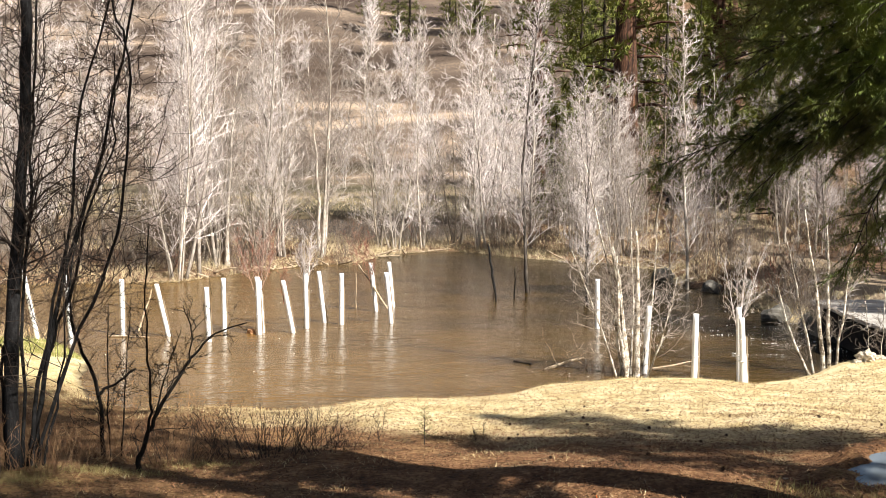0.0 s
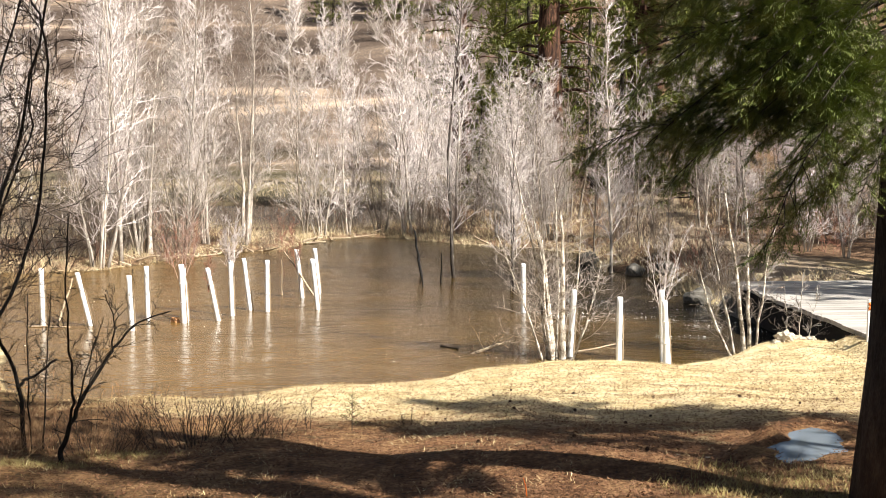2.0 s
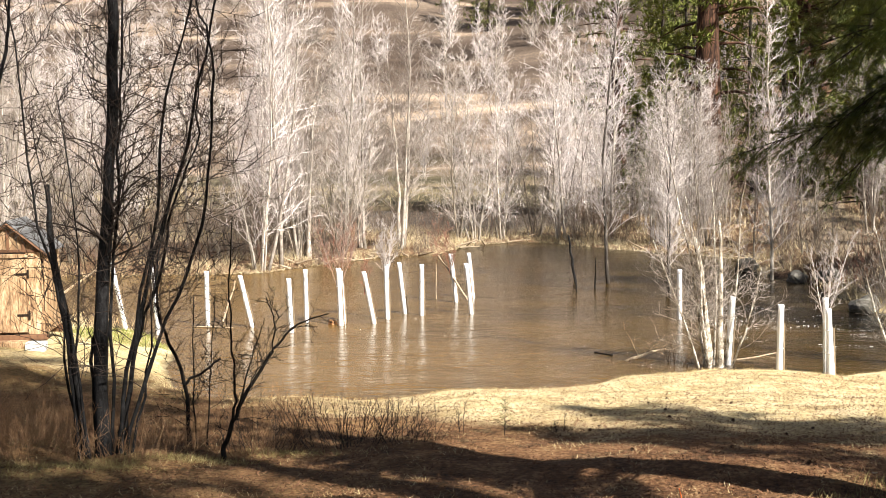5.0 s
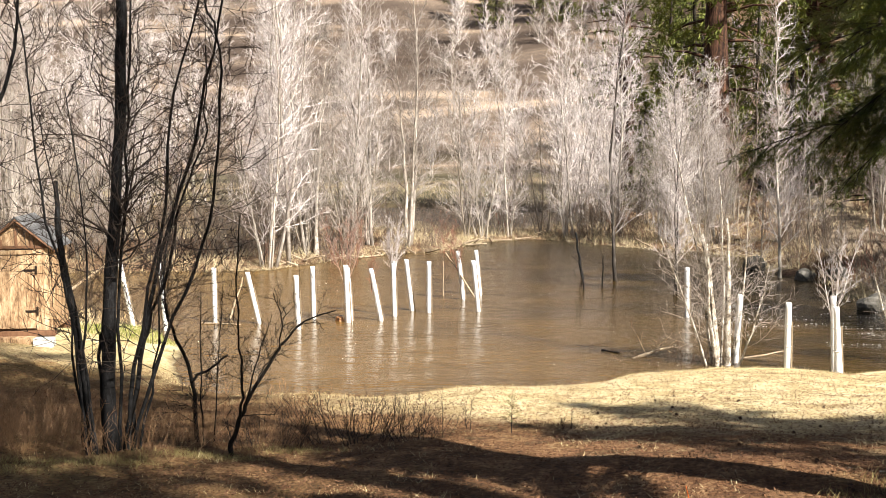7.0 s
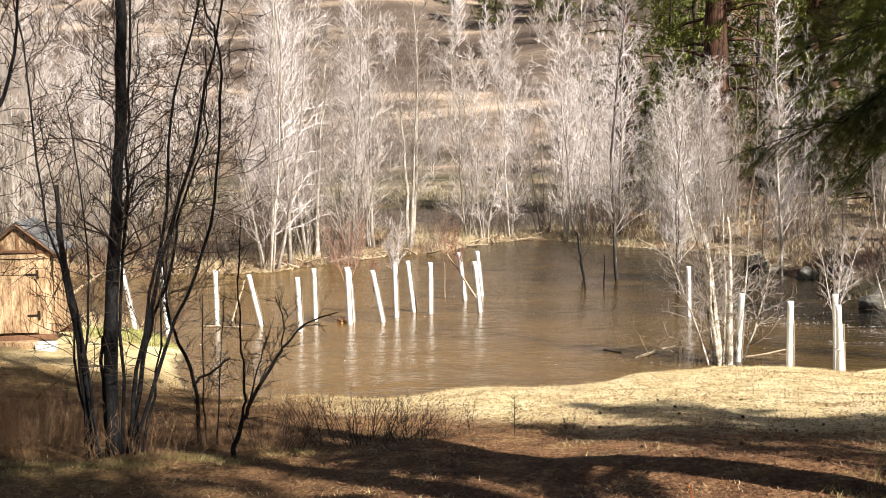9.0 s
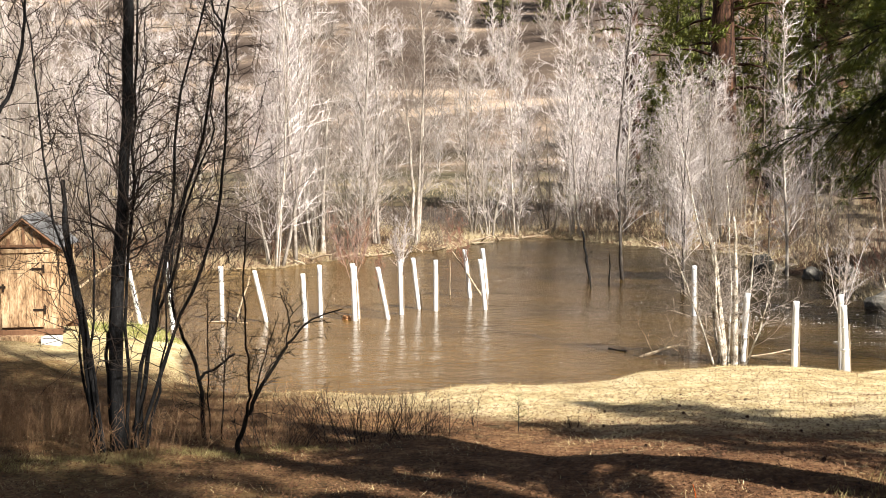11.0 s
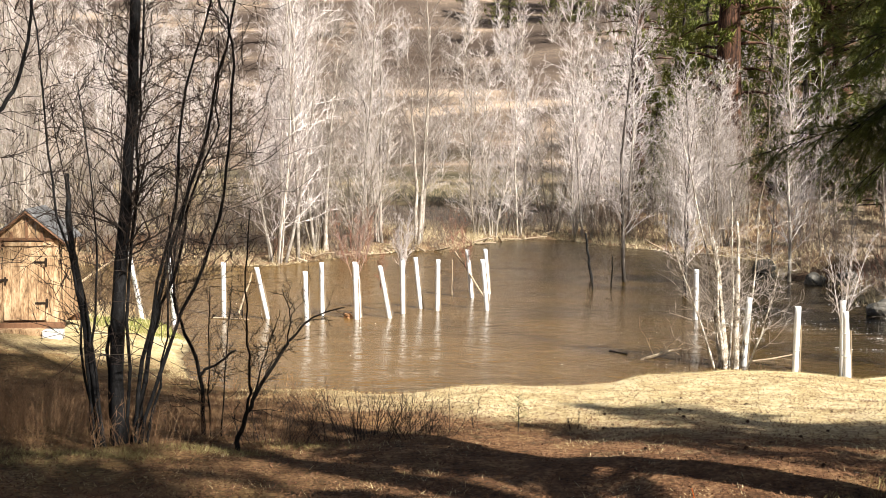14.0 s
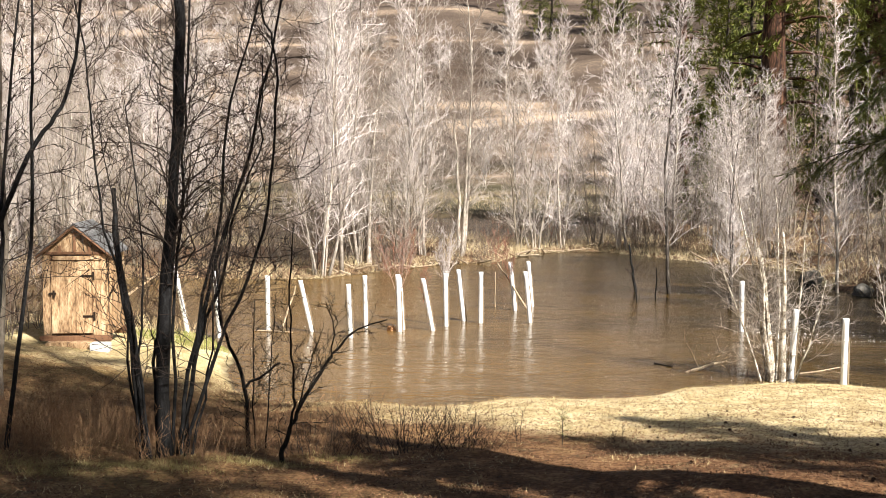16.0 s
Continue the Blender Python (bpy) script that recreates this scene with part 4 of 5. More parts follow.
# bends of each stem (x and height from the clump's foot), depth at foot and head, radius at foot and head, limbs
for bends, y0, y1, r0, r1, n in (
        (((0, -0.25), (0.06, 1.6), (0.16, 2.75), (0.24, 4.0), (0.26, 5.0), (0.30, 8.0)), 0, 0.1, 0.080, 0.042, 84),
        (((0.07, -0.2), (0.14, 1.75), (0.25, 3.2), (0.34, 4.5), (0.38, 6.4)), 0.1, 0.2, 0.022, 0.008, 34),
        (((0.1, -0.2), (0.22, 0.4), (0.46, 1.6), (0.72, 2.5), (1.07, 3.6), (1.30, 4.8), (1.5, 6.0)), 0.12, 0.2, 0.034, 0.008, 44),
        (((0.2, -0.2), (0.30, 0.1), (0.65, 1.22), (1.10, 2.2), (1.28, 3.2), (1.34, 4.2), (1.2, 4.7), (1.15, 5.5)), -0.06, -0.1, 0.027, 0.007, 38),
        (((0.08, -0.2), (0.2, 0.4), (0.31, 1.15), (0.54, 1.76), (0.70, 2.46), (0.84, 2.9), (1.0, 3.4), (1.02, 4.3)), 0.22, 0.5, 0.028, 0.007, 32),
        (((0.12, -0.2), (0.28, 0.9), (0.62, 2.6), (0.75, 3.8), (1.1, 5.0), (1.15, 6.2)), 0.05, 0.3, 0.024, 0.007, 32),
        (((-0.06, -0.1), (-0.11, 1.0), (-0.08, 1.4), (0.06, 2.34), (0.12, 2.8), (0.1, 4.2)), 0.1, 0.3, 0.022, 0.006, 26),
        (((-0.2, -0.2), (-0.28, 1.3), (-0.55, 2.8), (-0.62, 4.0), (-0.8, 5.4)), -0.05, -0.3, 0.020, 0.006, 30),
        (((-0.06, -0.2), (-0.18, 1.1), (-0.12, 2.3), (-0.25, 3.8)), -0.08, -0.2, 0.018, 0.005, 22),
        (((0.26, -0.2), (0.5, 0.9), (0.62, 1.9), (0.85, 3.0)), 0.02, 0.1, 0.016, 0.005, 18),
        (((-0.28, -0.2), (-0.42, 1.0), (-0.5, 2.2), (-0.75, 3.6)), 0.12, 0.3, 0.016, 0.005, 20)):
    pts = bent(rng, bends, y0, y1, 0.007 if r0 > 0.05 else 0.016)
    m = len(pts) - 1
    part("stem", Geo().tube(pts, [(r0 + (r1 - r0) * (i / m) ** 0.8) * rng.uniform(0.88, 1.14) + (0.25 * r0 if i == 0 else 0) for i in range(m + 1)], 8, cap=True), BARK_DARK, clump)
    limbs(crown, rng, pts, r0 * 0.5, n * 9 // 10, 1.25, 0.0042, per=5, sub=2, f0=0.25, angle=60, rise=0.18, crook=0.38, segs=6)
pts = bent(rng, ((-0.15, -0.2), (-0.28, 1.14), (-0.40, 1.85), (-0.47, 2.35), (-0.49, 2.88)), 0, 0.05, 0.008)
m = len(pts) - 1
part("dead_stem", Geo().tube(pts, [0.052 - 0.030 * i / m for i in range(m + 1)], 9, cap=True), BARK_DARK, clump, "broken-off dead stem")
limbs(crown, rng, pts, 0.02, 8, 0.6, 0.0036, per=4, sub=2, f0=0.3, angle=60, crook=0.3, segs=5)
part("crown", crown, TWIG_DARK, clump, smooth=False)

EDGE = (-6.5, 11.6)
edge = thing("bare_tree", (*EDGE, lz(*EDGE)), "thin dark leafless tree with an arching stem", "tree")
crown = Geo()
for bends, r0, n in ((((0, -0.2), (0.06, 1.5), (0.34, 2.55), (0.71, 3.3), (0.98, 3.67), (1.13, 4.2), (1.18, 4.8), (1.2, 5.8)), 0.036, 34), (((0.30, -0.2), (0.46, 1.0), (0.62, 2.2), (0.64, 3.6), (0.66, 5.0), (0.64, 7.2)), 0.028, 30), (((0, -0.2), (0.25, 1.6), (0.3, 3.0), (0.55, 5.4)), 0.034, 28)):
    pts = bent(rng, bends, 0, 0.3, 0.006)
    m = len(pts) - 1
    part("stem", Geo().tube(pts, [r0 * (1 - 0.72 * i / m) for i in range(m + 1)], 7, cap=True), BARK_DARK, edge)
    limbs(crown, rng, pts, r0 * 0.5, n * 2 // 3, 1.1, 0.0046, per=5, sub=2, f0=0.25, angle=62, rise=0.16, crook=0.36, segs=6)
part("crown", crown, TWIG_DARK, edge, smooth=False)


SIDE = (-8.2, 15.3)
side = thing("bare_tree", (*SIDE, lz(*SIDE)), "slim grey leafless tree near the shed", "tree")
crown = Geo()
for bends, r0, n in ((((0, -0.2), (0.1, 2.2), (0.02, 4.2), (0.15, 7.5)), 0.055, 46), (((0, -0.2), (-0.2, 1.8), (-0.5, 3.2), (-0.7, 5.6)), 0.04, 30)):
    pts = bent(rng, bends, 0, 0.3, 0.03)
    m = len(pts) - 1
    part("stem", Geo().tube(pts, [r0 * (1 - 0.75 * i / m) for i in range(m + 1)], 8, cap=True), BARK_GREY, side)
    limbs(crown, rng, pts, r0 * 0.5, n * 2 // 3, 1.2, 0.0046, per=6, sub=2, f0=0.2, angle=60, rise=0.16, crook=0.3, segs=5)
part("crown", crown, TWIG_DARK, side, smooth=False)


def forked_sapling(at, arms, label):
    ob = thing("sapling", (*at, lz(*at)), label, "sapling", "saplings on the near slope")
    tw = Geo()
    for bends, r0, r1, n in arms:
        pts = bent(rng, bends, 0, 0.06, 0.008)
        m = len(pts) - 1
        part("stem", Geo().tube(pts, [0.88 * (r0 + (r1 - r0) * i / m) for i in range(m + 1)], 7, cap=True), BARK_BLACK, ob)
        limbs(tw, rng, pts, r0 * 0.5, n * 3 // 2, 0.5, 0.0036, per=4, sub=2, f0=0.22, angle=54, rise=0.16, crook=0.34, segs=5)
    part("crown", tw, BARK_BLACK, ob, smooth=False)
    return ob


forked_sapling((-3.75, 12.5), [(((0, -0.12), (-0.01, 0.1), (-0.04, 0.7), (-0.26, 1.29), (-0.32, 1.63), (-0.38, 2.5)), 0.034, 0.010, 14), (((-0.04, 0.68), (0.02, 0.76), (0.16, 0.82), (0.37, 0.98)), 0.022, 0.014, 5),
                                 (((0.1, -0.1), (0.06, 0.7), (0.08, 1.7)), 0.012, 0.006, 8), (((0.2, -0.1), (0.26, 0.8), (0.32, 1.6)), 0.011, 0.005, 7)], "dark forked leafless sapling in dry weeds")
forked_sapling((-3.18, 11.75), [(((0, -0.12), (0.01, 0.08), (0.11, 0.33), (0.23, 0.62), (0.5, 1.04), (0.61, 1.21), (0.83, 1.43), (1.16, 1.54)), 0.036, 0.007, 12), (((0.13, 0.4), (0.15, 0.7), (0.14, 1.14), (0.11, 1.7), (0.16, 2.5)), 0.018, 0.007, 14),
                                (((0.2, 0.55), (0.3, 0.95), (0.45, 1.4)), 0.013, 0.005, 7), (((0.57, 1.16), (0.59, 1.45), (0.50, 1.72)), 0.011, 0.005, 5), (((0.30, 0.72), (0.40, 0.95), (0.52, 1.02)), 0.010, 0.005, 3)], "dark leafless sapling with crooked spreading limbs")


def shrub(seed, at, name, label, n, h, w, r, bark, per=5, sub=2):
    rng = random.Random(seed)
    ob = thing(name, (*at, lz(*at)), label, "shrub", "low shrubs on the near slope")
    g = Geo()
    for _ in range(n):
        a, k = rng.uniform(0, 6.3), rng.random() ** 0.5
        foot = Vector((math.cos(a) * k * w * 0.6, math.sin(a) * k * w * 0.35, -0.05))
        head = foot + Vector((math.cos(a) * w * 0.55 * rng.random(), math.sin(a) * w * 0.4 * rng.random(), h * rng.uniform(0.45, 1)))
        pts = crooked(rng, foot, head, (rng.gauss(0, 0.03), 0, 0), 0.01, 4)
        g.tube(pts, [r, r * 0.85, r * 0.7, r * 0.5, 0], 3, tip=True)
        twigs(g, rng, pts, per, h * 0.28, r * 0.6, sub, angle=40)
    part("twig_mass", g, bark, ob, smooth=False)
    return ob


shrub(51, (-2.0, 12.9), "leafless_shrub", "low leafless shrub of fine dark twigs", 70, 0.72, 1.1, 0.0042, TWIG_DARK)
shrub(52, (-1.3, 12.7), "leafless_shrub", "low leafless shrub of fine dark twigs", 26, 0.5, 0.6, 0.0038, TWIG_DARK)
shrub(53, (-2.9, 12.4), "leafless_shrub", "low leafless shrub of fine dark twigs", 30, 0.55, 0.7, 0.0038, TWIG_DARK)
shrub(54, (-0.72, 13.3), "leafless_shrub", "single thin leafless sprout in dry grass", 3, 0.45, 0.1, 0.004, TWIG_DARK, 8)
shrub(55, (0.42, 13.5), "leafless_shrub", "single thin leafless sprout in dry grass", 3, 0.33, 0.12, 0.004, TWIG_DARK, 8)
shrub(56, (2.85, 21.55), "leafless_shrub", "low tangle of brown twigs at the water's edge", 44, 0.65, 1.3, 0.0075, TWIG_BROWN)
shrub(57, (4.15, 21.2), "leafless_shrub", "low tangle of brown twigs at the water's edge", 18, 0.4, 0.8, 0.005, TWIG_BROWN)
wr = random.Random(66)
for k in range(19):
    shrub(60 + k, (wr.uniform(-8.0, -3.0), wr.uniform(11.2, 14.2)), "dry_weeds", "patch of dry brown weeds round the stems", 60, wr.uniform(0.4, 0.75), 1.0, 0.003, WEED, 4, 1)

rng = random.Random(43)
seedling = thing("pine_seedling", (-0.22, 13.2, lz(-0.22, 13.2)), "small green-brown pine seedling in dry grass", "seedling")
g, w = Geo(), Geo().tube([(0, 0, -0.03), (0.01, 0, 0.45)], [0.006, 0.002], 5)
for k in range(22):
    zz = 0.08 + 0.36 * k / 22
    a = k * 2.4
    end = Vector((math.cos(a), math.sin(a), 0.45)) * (0.19 * (1 - zz / 0.55))
    w.tube([(0, 0, zz), tuple(Vector((0, 0, zz)) + end)], [0.003, 0.001], 3)
    for _ in range(14):
        g.blade(Vector((0, 0, zz)) + end * rng.uniform(0.3, 1), Vector((rng.gauss(0, 1), rng.gauss(0, 1), rng.gauss(0.5, 0.6))).normalized() * 0.05, 0.004)
part("stem", w, BARK_DARK, seedling)
part("needles", g, NEEDLE_FAR, seedling, smooth=False)


# ---------------------------------------------------------------- pale clumps by the stream
def pale_clump(seed, at, name, label, stems, bark, twig, n, reach):
    rng = random.Random(seed)
    zz = max(lz(*at), -0.05)
    ob = thing(name, (*at, zz), label, "tree", "pale stems by the stream")
    g = Geo()
    for foot, head, r, bow in stems:
        pts = crooked(rng, (*foot, -0.3), head, (bow, 0, 0), 0.02, 9)
        part("stem", Geo().tube(pts, [r * (1 - 0.75 * (i / 9)) for i in range(10)], 8, cap=True), bark, ob)
        limbs(g, rng, pts, r * 0.5, n, reach, 0.0044, per=6, sub=3, f0=0.25, angle=56, rise=0.2, crook=0.25, segs=4)
    part("crown", g, twig, ob, smooth=False)
    return ob


pale_clump(71, (3.42, 21.25), "pale_stem_tree", "leafless tree clump with mottled whitish stems at the water's edge",
           [((0, 0), (-0.24, 0.2, 2.45), 0.085, 0.06), ((0.16, 0), (0.16, 0.1, 2.75), 0.070, 0.05), ((-0.05, 0.15), (-0.80, 0.4, 4.1), 0.030, 0.12), ((0.05, -0.05), (-0.22, -0.1, 2.3), 0.04, -0.06),
            ((0.2, 0.1), (0.62, 0.5, 2.9), 0.028, 0.1), ((-0.1, -0.05), (-1.05, 0, 2.4), 0.026, 0.05), ((0.1, 0.2), (0.1, 0.6, 3.5), 0.026, 0.07), ((0.25, 0.0), (0.9, -0.1, 1.9), 0.022, 0.08), ((0, 0.1), (-0.5, -0.1, 3.3), 0.022, 0.1)],
           BARK_WHITE, TWIG_GREY, 15, 0.95)
pale_clump(72, (7.0, 21.3), "pale_stem_tree", "leafless clump of thin pale stems leaning over the stream",
           [((0, 0), (-0.75, 0.2, 1.7), 0.035, -0.08), ((0.12, 0), (-0.25, 0.2, 3.1), 0.05, 0.05), ((0.22, 0.1), (0.15, 0.3, 3.2), 0.045, 0.05), ((0.3, 0), (0.75, 0.2, 2.6), 0.03, -0.05), ((0.05, 0.2), (-0.5, 0.5, 2.6), 0.03, 0)],
           BARK_WHITE, TWIG_GREY, 20, 0.85)
pale_clump(73, (7.95, 20.75), "streamside_shrub", "leafless shrub of thin pale stems by the bridge", [((0, 0), (0.05, 0, 1.5), 0.012, 0), ((0.1, 0), (0.4, 0.1, 1.2), 0.010, 0), ((-0.1, 0.1), (-0.3, 0, 1.3), 0.010, 0)], BARK_WHITE, TWIG_GREY, 10, 0.45)


# ---------------------------------------------------------------- tree shelters in the flood
def shelter(seed, x, y, h, lean_x, lean_y=0.0, r=0.055, sapling="", flare=0.0):
    """A white plastic tube round a planted sapling; h: its height above the water or ground."""
    rng = random.Random(seed)
    zz = max(0.0, lz(x, y))
    ob = thing("tree_shelter", (x, y, zz), "tall white plastic tree shelter tube standing in flood water" if lz(x, y) < 0.02 else "tall white plastic tree shelter tube standing on the bank", "tree shelter", "tree shelters")
    n, deep = 14, 0.35
    steps = 12
    g = Geo()
    outer = []
    for i in range(steps + 1):
        f = i / steps
        k = -deep + (h + deep) * f
        rr = r * (1 + 0.035 * math.sin(i * 2.3 + seed) + (0.02 if i == steps else 0) + flare * (1 - f) ** 1.6)
        c = Vector((lean_x * k / h + 0.008 * math.sin(3 * f + seed), lean_y * k / h, k))
        outer.append((c, rr))
    for c, rr in outer + [(c, rr - 0.006) for c, rr in outer[::-1]]:
        for k in range(n):
            w = 2 * math.pi * k / n
            g.v.append((c.x + rr * math.cos(w), c.y + rr * math.sin(w), c.z))
    rings = 2 * (steps + 1)
    for i in range(rings - 1):
        for k in range(n):
            g.f.append((i * n + k, i * n + (k + 1) % n, (i + 1) * n + (k + 1) % n, (i + 1) * n + k))
    part("tube", g, TUBE, ob)
    s = Geo().box((r * (1 + flare) + 0.002, -0.012, -deep), (r + 0.026, 0.012, h * 0.72))
    for i, v in enumerate(s.v):
        s.v[i] = (v[0] + lean_x * v[2] / h, v[1] + lean_y * v[2] / h + 0.0, v[2])
    part("stake", s, STAKE, ob, "thin weathered wooden stake", smooth=False)
    for k in (0.35, 0.68):
        c = Vector((lean_x * k, lean_y * k, h * k))
        part("tie", Geo().tube([c - Vector((0, 0, 0.008)), c + Vector((0, 0, 0.008))], [r * (1.03 + flare * (1 - k) ** 1.6) + 0.003] * 2, 14, cap=True), WHITE, ob)
    if sapling:
        top = outer[-1][0]
        label, length, stems, twig = {"red": ("thin reddish sapling growing out of a white tube", 0.7, 2, TWIG_RED), "rose": ("tall rosy-brown twiggy sapling growing out of a white tube", 1.75, 4, TWIG_ROSE),
                                      "pale": ("pale twiggy sapling growing out of a white tube", 1.5, 5, TWIG_PALE)}[sapling]
        sp = thing("sapling", (x + top.x, y + top.y, zz + h - 0.25), label, "sapling", "saplings in shelters")
        tw = Geo()
        for q in range(stems):
            pts = crooked(rng, (rng.gauss(0, 0.01), rng.gauss(0, 0.01), -0.3), (rng.gauss(0, 0.17) * length, rng.gauss(0, 0.12) * length, length * rng.uniform(0.6, 1)), (0, 0, 0), 0.01, 5)
            tw.tube(pts, [0.010, 0.009, 0.008, 0.006, 0.004, 0], 4, tip=True)
            limbs(tw, rng, pts, 0.008, 11, 0.14 + 0.24 * length, 0.0045, per=5, sub=2, f0=0.2, angle=42, rise=0.35)
        part("twig_mass", tw, twig, sp, smooth=False)
    return ob


for k, row in enumerate((
        (-8.95, 25.25, 1.52, -0.30), (-8.1, 24.9, 1.50, -0.08), (-7.31, 26.1, 1.28, 0.01), (-6.24, 26.0, 1.19, -0.25), (-5.15, 25.2, 1.21, -0.05), (-5.09, 26.7, 1.25, -0.03),
        (-4.20, 26.2, 1.33, -0.05, 0.0, 0.06, "rose"), (-4.19, 26.5, 1.24, -0.06), (-3.48, 26.5, 1.22, -0.21, 0.0, 0.055, "red"), (-3.24, 27.2, 1.32, -0.01, 0.0, 0.055, "pale"), (-2.90, 28.1, 1.27, -0.14), (-2.46, 27.8, 1.25, 0.0),
        (-1.76, 30.2, 1.28, -0.15, 0.0, 0.055, "red"), (-1.27, 28.0, 1.25, -0.12), (-1.37, 31.1, 1.22, -0.09), (3.67, 27.2, 1.17, 0.0), (3.80, 21.5, 1.28, 0.08), (4.56, 20.65, 1.20, 0.0),
        (5.39, 20.72, 1.36, -0.05, 0.0, 0.05, "pale"), (5.39, 20.45, 1.20, -0.06, 0.0, 0.05, "", 0.9))):
    shelter(100 + k, *row)


# ---------------------------------------------------------------- driftwood, poles and stones
def log(seed, name, label, a, b, r, material=None, limbs_n=0):
    rng = random.Random(seed)
    a, b = Vector(a), Vector(b)
    ob = thing(name, tuple(a), label, "driftwood", "driftwood and poles")
    pts = crooked(rng, (0, 0, 0), b - a, (0, 0, rng.uniform(-0.02, 0.04)), r * 0.5, 7)
    part("wood", Geo().tube(pts, [r * (1 - 0.45 * i / 7) for i in range(8)], 8, cap=True), material or DRIFT, ob)
    if limbs_n:
        g = Geo()
        limbs(g, rng, pts, r, limbs_n, 0.8, 0.004, per=3, sub=1, f0=0.3, rise=0.1)
        part("twig_mass", g, material or DRIFT, ob)
    return ob


log(201, "floating_log", "short dark log floating in muddy water", (1.42, 22.75, -0.01), (1.74, 22.4, 0.02), 0.035, BARK_DARK)
log(202, "driftwood_branch", "pale forked driftwood branch lying in shallow water", (1.95, 21.9, -0.02), (2.75, 22.5, 0.12), 0.035, DRIFT, 7)
log(203, "driftwood_branch", "pale driftwood branch lying in shallow water", (3.9, 21.9, 0.0), (5.0, 22.6, 0.05), 0.02, DRIFT, 5)
log(204, "leaning_pole", "pale stripped pole leaning in the flood water", (-7.15, 26.6, -0.2), (-6.85, 27.0, 0.95), 0.028)
log(205, "leaning_pole", "pale stripped pole leaning in the flood water", (-1.28, 29.6, -0.1), (-2.25, 30.6, 1.2), 0.034)
log(206, "leaning_pole", "thin upright pole standing in the flood water", (-2.35, 30.8, -0.3), (-2.33, 30.8, 0.95), 0.018)
log(207, "floating_pole", "pale pole floating against a white tube", (-7.6, 25.9, 0.01), (-6.6, 25.7, 0.02), 0.022)
log(208, "snag", "short dark leaning snag in flood water", (1.62, 34.7, -0.3), (1.35, 34.9, 1.4), 0.05, BARK_DARK, 10)
log(209, "snag", "thin dark stick standing in flood water", (1.55, 32.2, -0.3), (1.38, 32.3, 0.8), 0.03, BARK_DARK, 3)
log(210, "snag", "thin dark stick standing in flood water", (2.05, 32.9, -0.3), (2.07, 32.9, 0.9), 0.025, BARK_DARK, 3)
log(211, "fallen_branch", "pale bare branch lying against the bank brush", (-11.0, 25.6, 0.5), (-9.5, 26.2, 1.6), 0.035)
rng = random.Random(8)
for k in range(40):
    t = rng.random()
    x = -9.5 + 17.5 * t
    y = float(np.interp(x, [-9.5, -8, -6, -4, -2, 1, 4, 7, 8], [36.8, 38.6, 41.5, 43.3, 47.8, 49.2, 45.4, 42.2, 41])) + rng.uniform(-0.6, 0.5)
    n, a = rng.uniform(0.3, 1.1), rng.uniform(0, 6.28)
    z0 = max(0.02, lz(x, y))
    log(220 + k, "driftwood_branch", "pale drifted branch stranded on the far shore", (x, y, z0 + 0.02), (x + n * math.cos(a), y + n * math.sin(a), max(0.02, lz(x + n * math.cos(a), y + n * math.sin(a))) + rng.uniform(0.02, 0.35)), rng.uniform(0.025, 0.05), DRIFT)


def boulder(seed, x, y, s, material, label, name="boulder", jag=0.16):
    rng = random.Random(seed)
    bm = bmesh.new()
    bmesh.ops.create_icosphere(bm, subdivisions=3, radius=1)
    off = Vector((rng.uniform(-9, 9), rng.uniform(-9, 9), rng.uniform(-9, 9)))
    for v in bm.verts:
        k = 1 + 0.38 * noise.noise(v.co * 1.1 + off) + jag * noise.noise(v.co * 2.7 + off)
        v.co = Vector((v.co.x * s[0], v.co.y * s[1], v.co.z * s[2])) * k
    me = bpy.data.meshes.new(name)
    bm.to_mesh(me)
    bm.free()
    me.materials.append(material)
    ob = new(name, me)
    ob.matrix_world = pose(x, y, max(0.0, lz(x, y)) + 0.35 * s[2], 0, 0, rng.uniform(0, 360))
    return tagged(ob, label, "boulder", "boulders along the stream")


boulder(301, 7.2, 37.6, (0.38, 0.34, 0.32), ROCK, "large dark grey boulder at the water's edge")
boulder(302, 8.1, 34.6, (0.34, 0.32, 0.22), ROCK, "grey boulder at the water's edge")
boulder(303, 8.9, 33.9, (0.4, 0.4, 0.22), ROCK, "grey boulder at the water's edge")
boulder(304, 8.3, 28.4, (0.4, 0.35, 0.28), ROCK, "dark boulder at the stream's mouth")
boulder(305, 8.8, 27.2, (0.35, 0.3, 0.26), ROCK, "dark boulder at the stream's mouth")
boulder(306, 7.45, 20.15, (0.17, 0.15, 0.13), ROCK_PALE, "pale jagged sunlit rock on the grassy bank", jag=0.6)
boulder(307, 7.75, 20.25, (0.15, 0.10, 0.05), ROCK_PALE, "flat pale jagged rock on the grassy bank", jag=0.55)
boulder(308, 7.98, 20.2, (0.10, 0.08, 0.05), ROCK_PALE, "small pale jagged rock on the grassy bank", jag=0.55)
boulder(309, 7.27, 20.05, (0.07, 0.06, 0.045), ROCK_PALE, "small pale jagged rock on the grassy bank", jag=0.55)

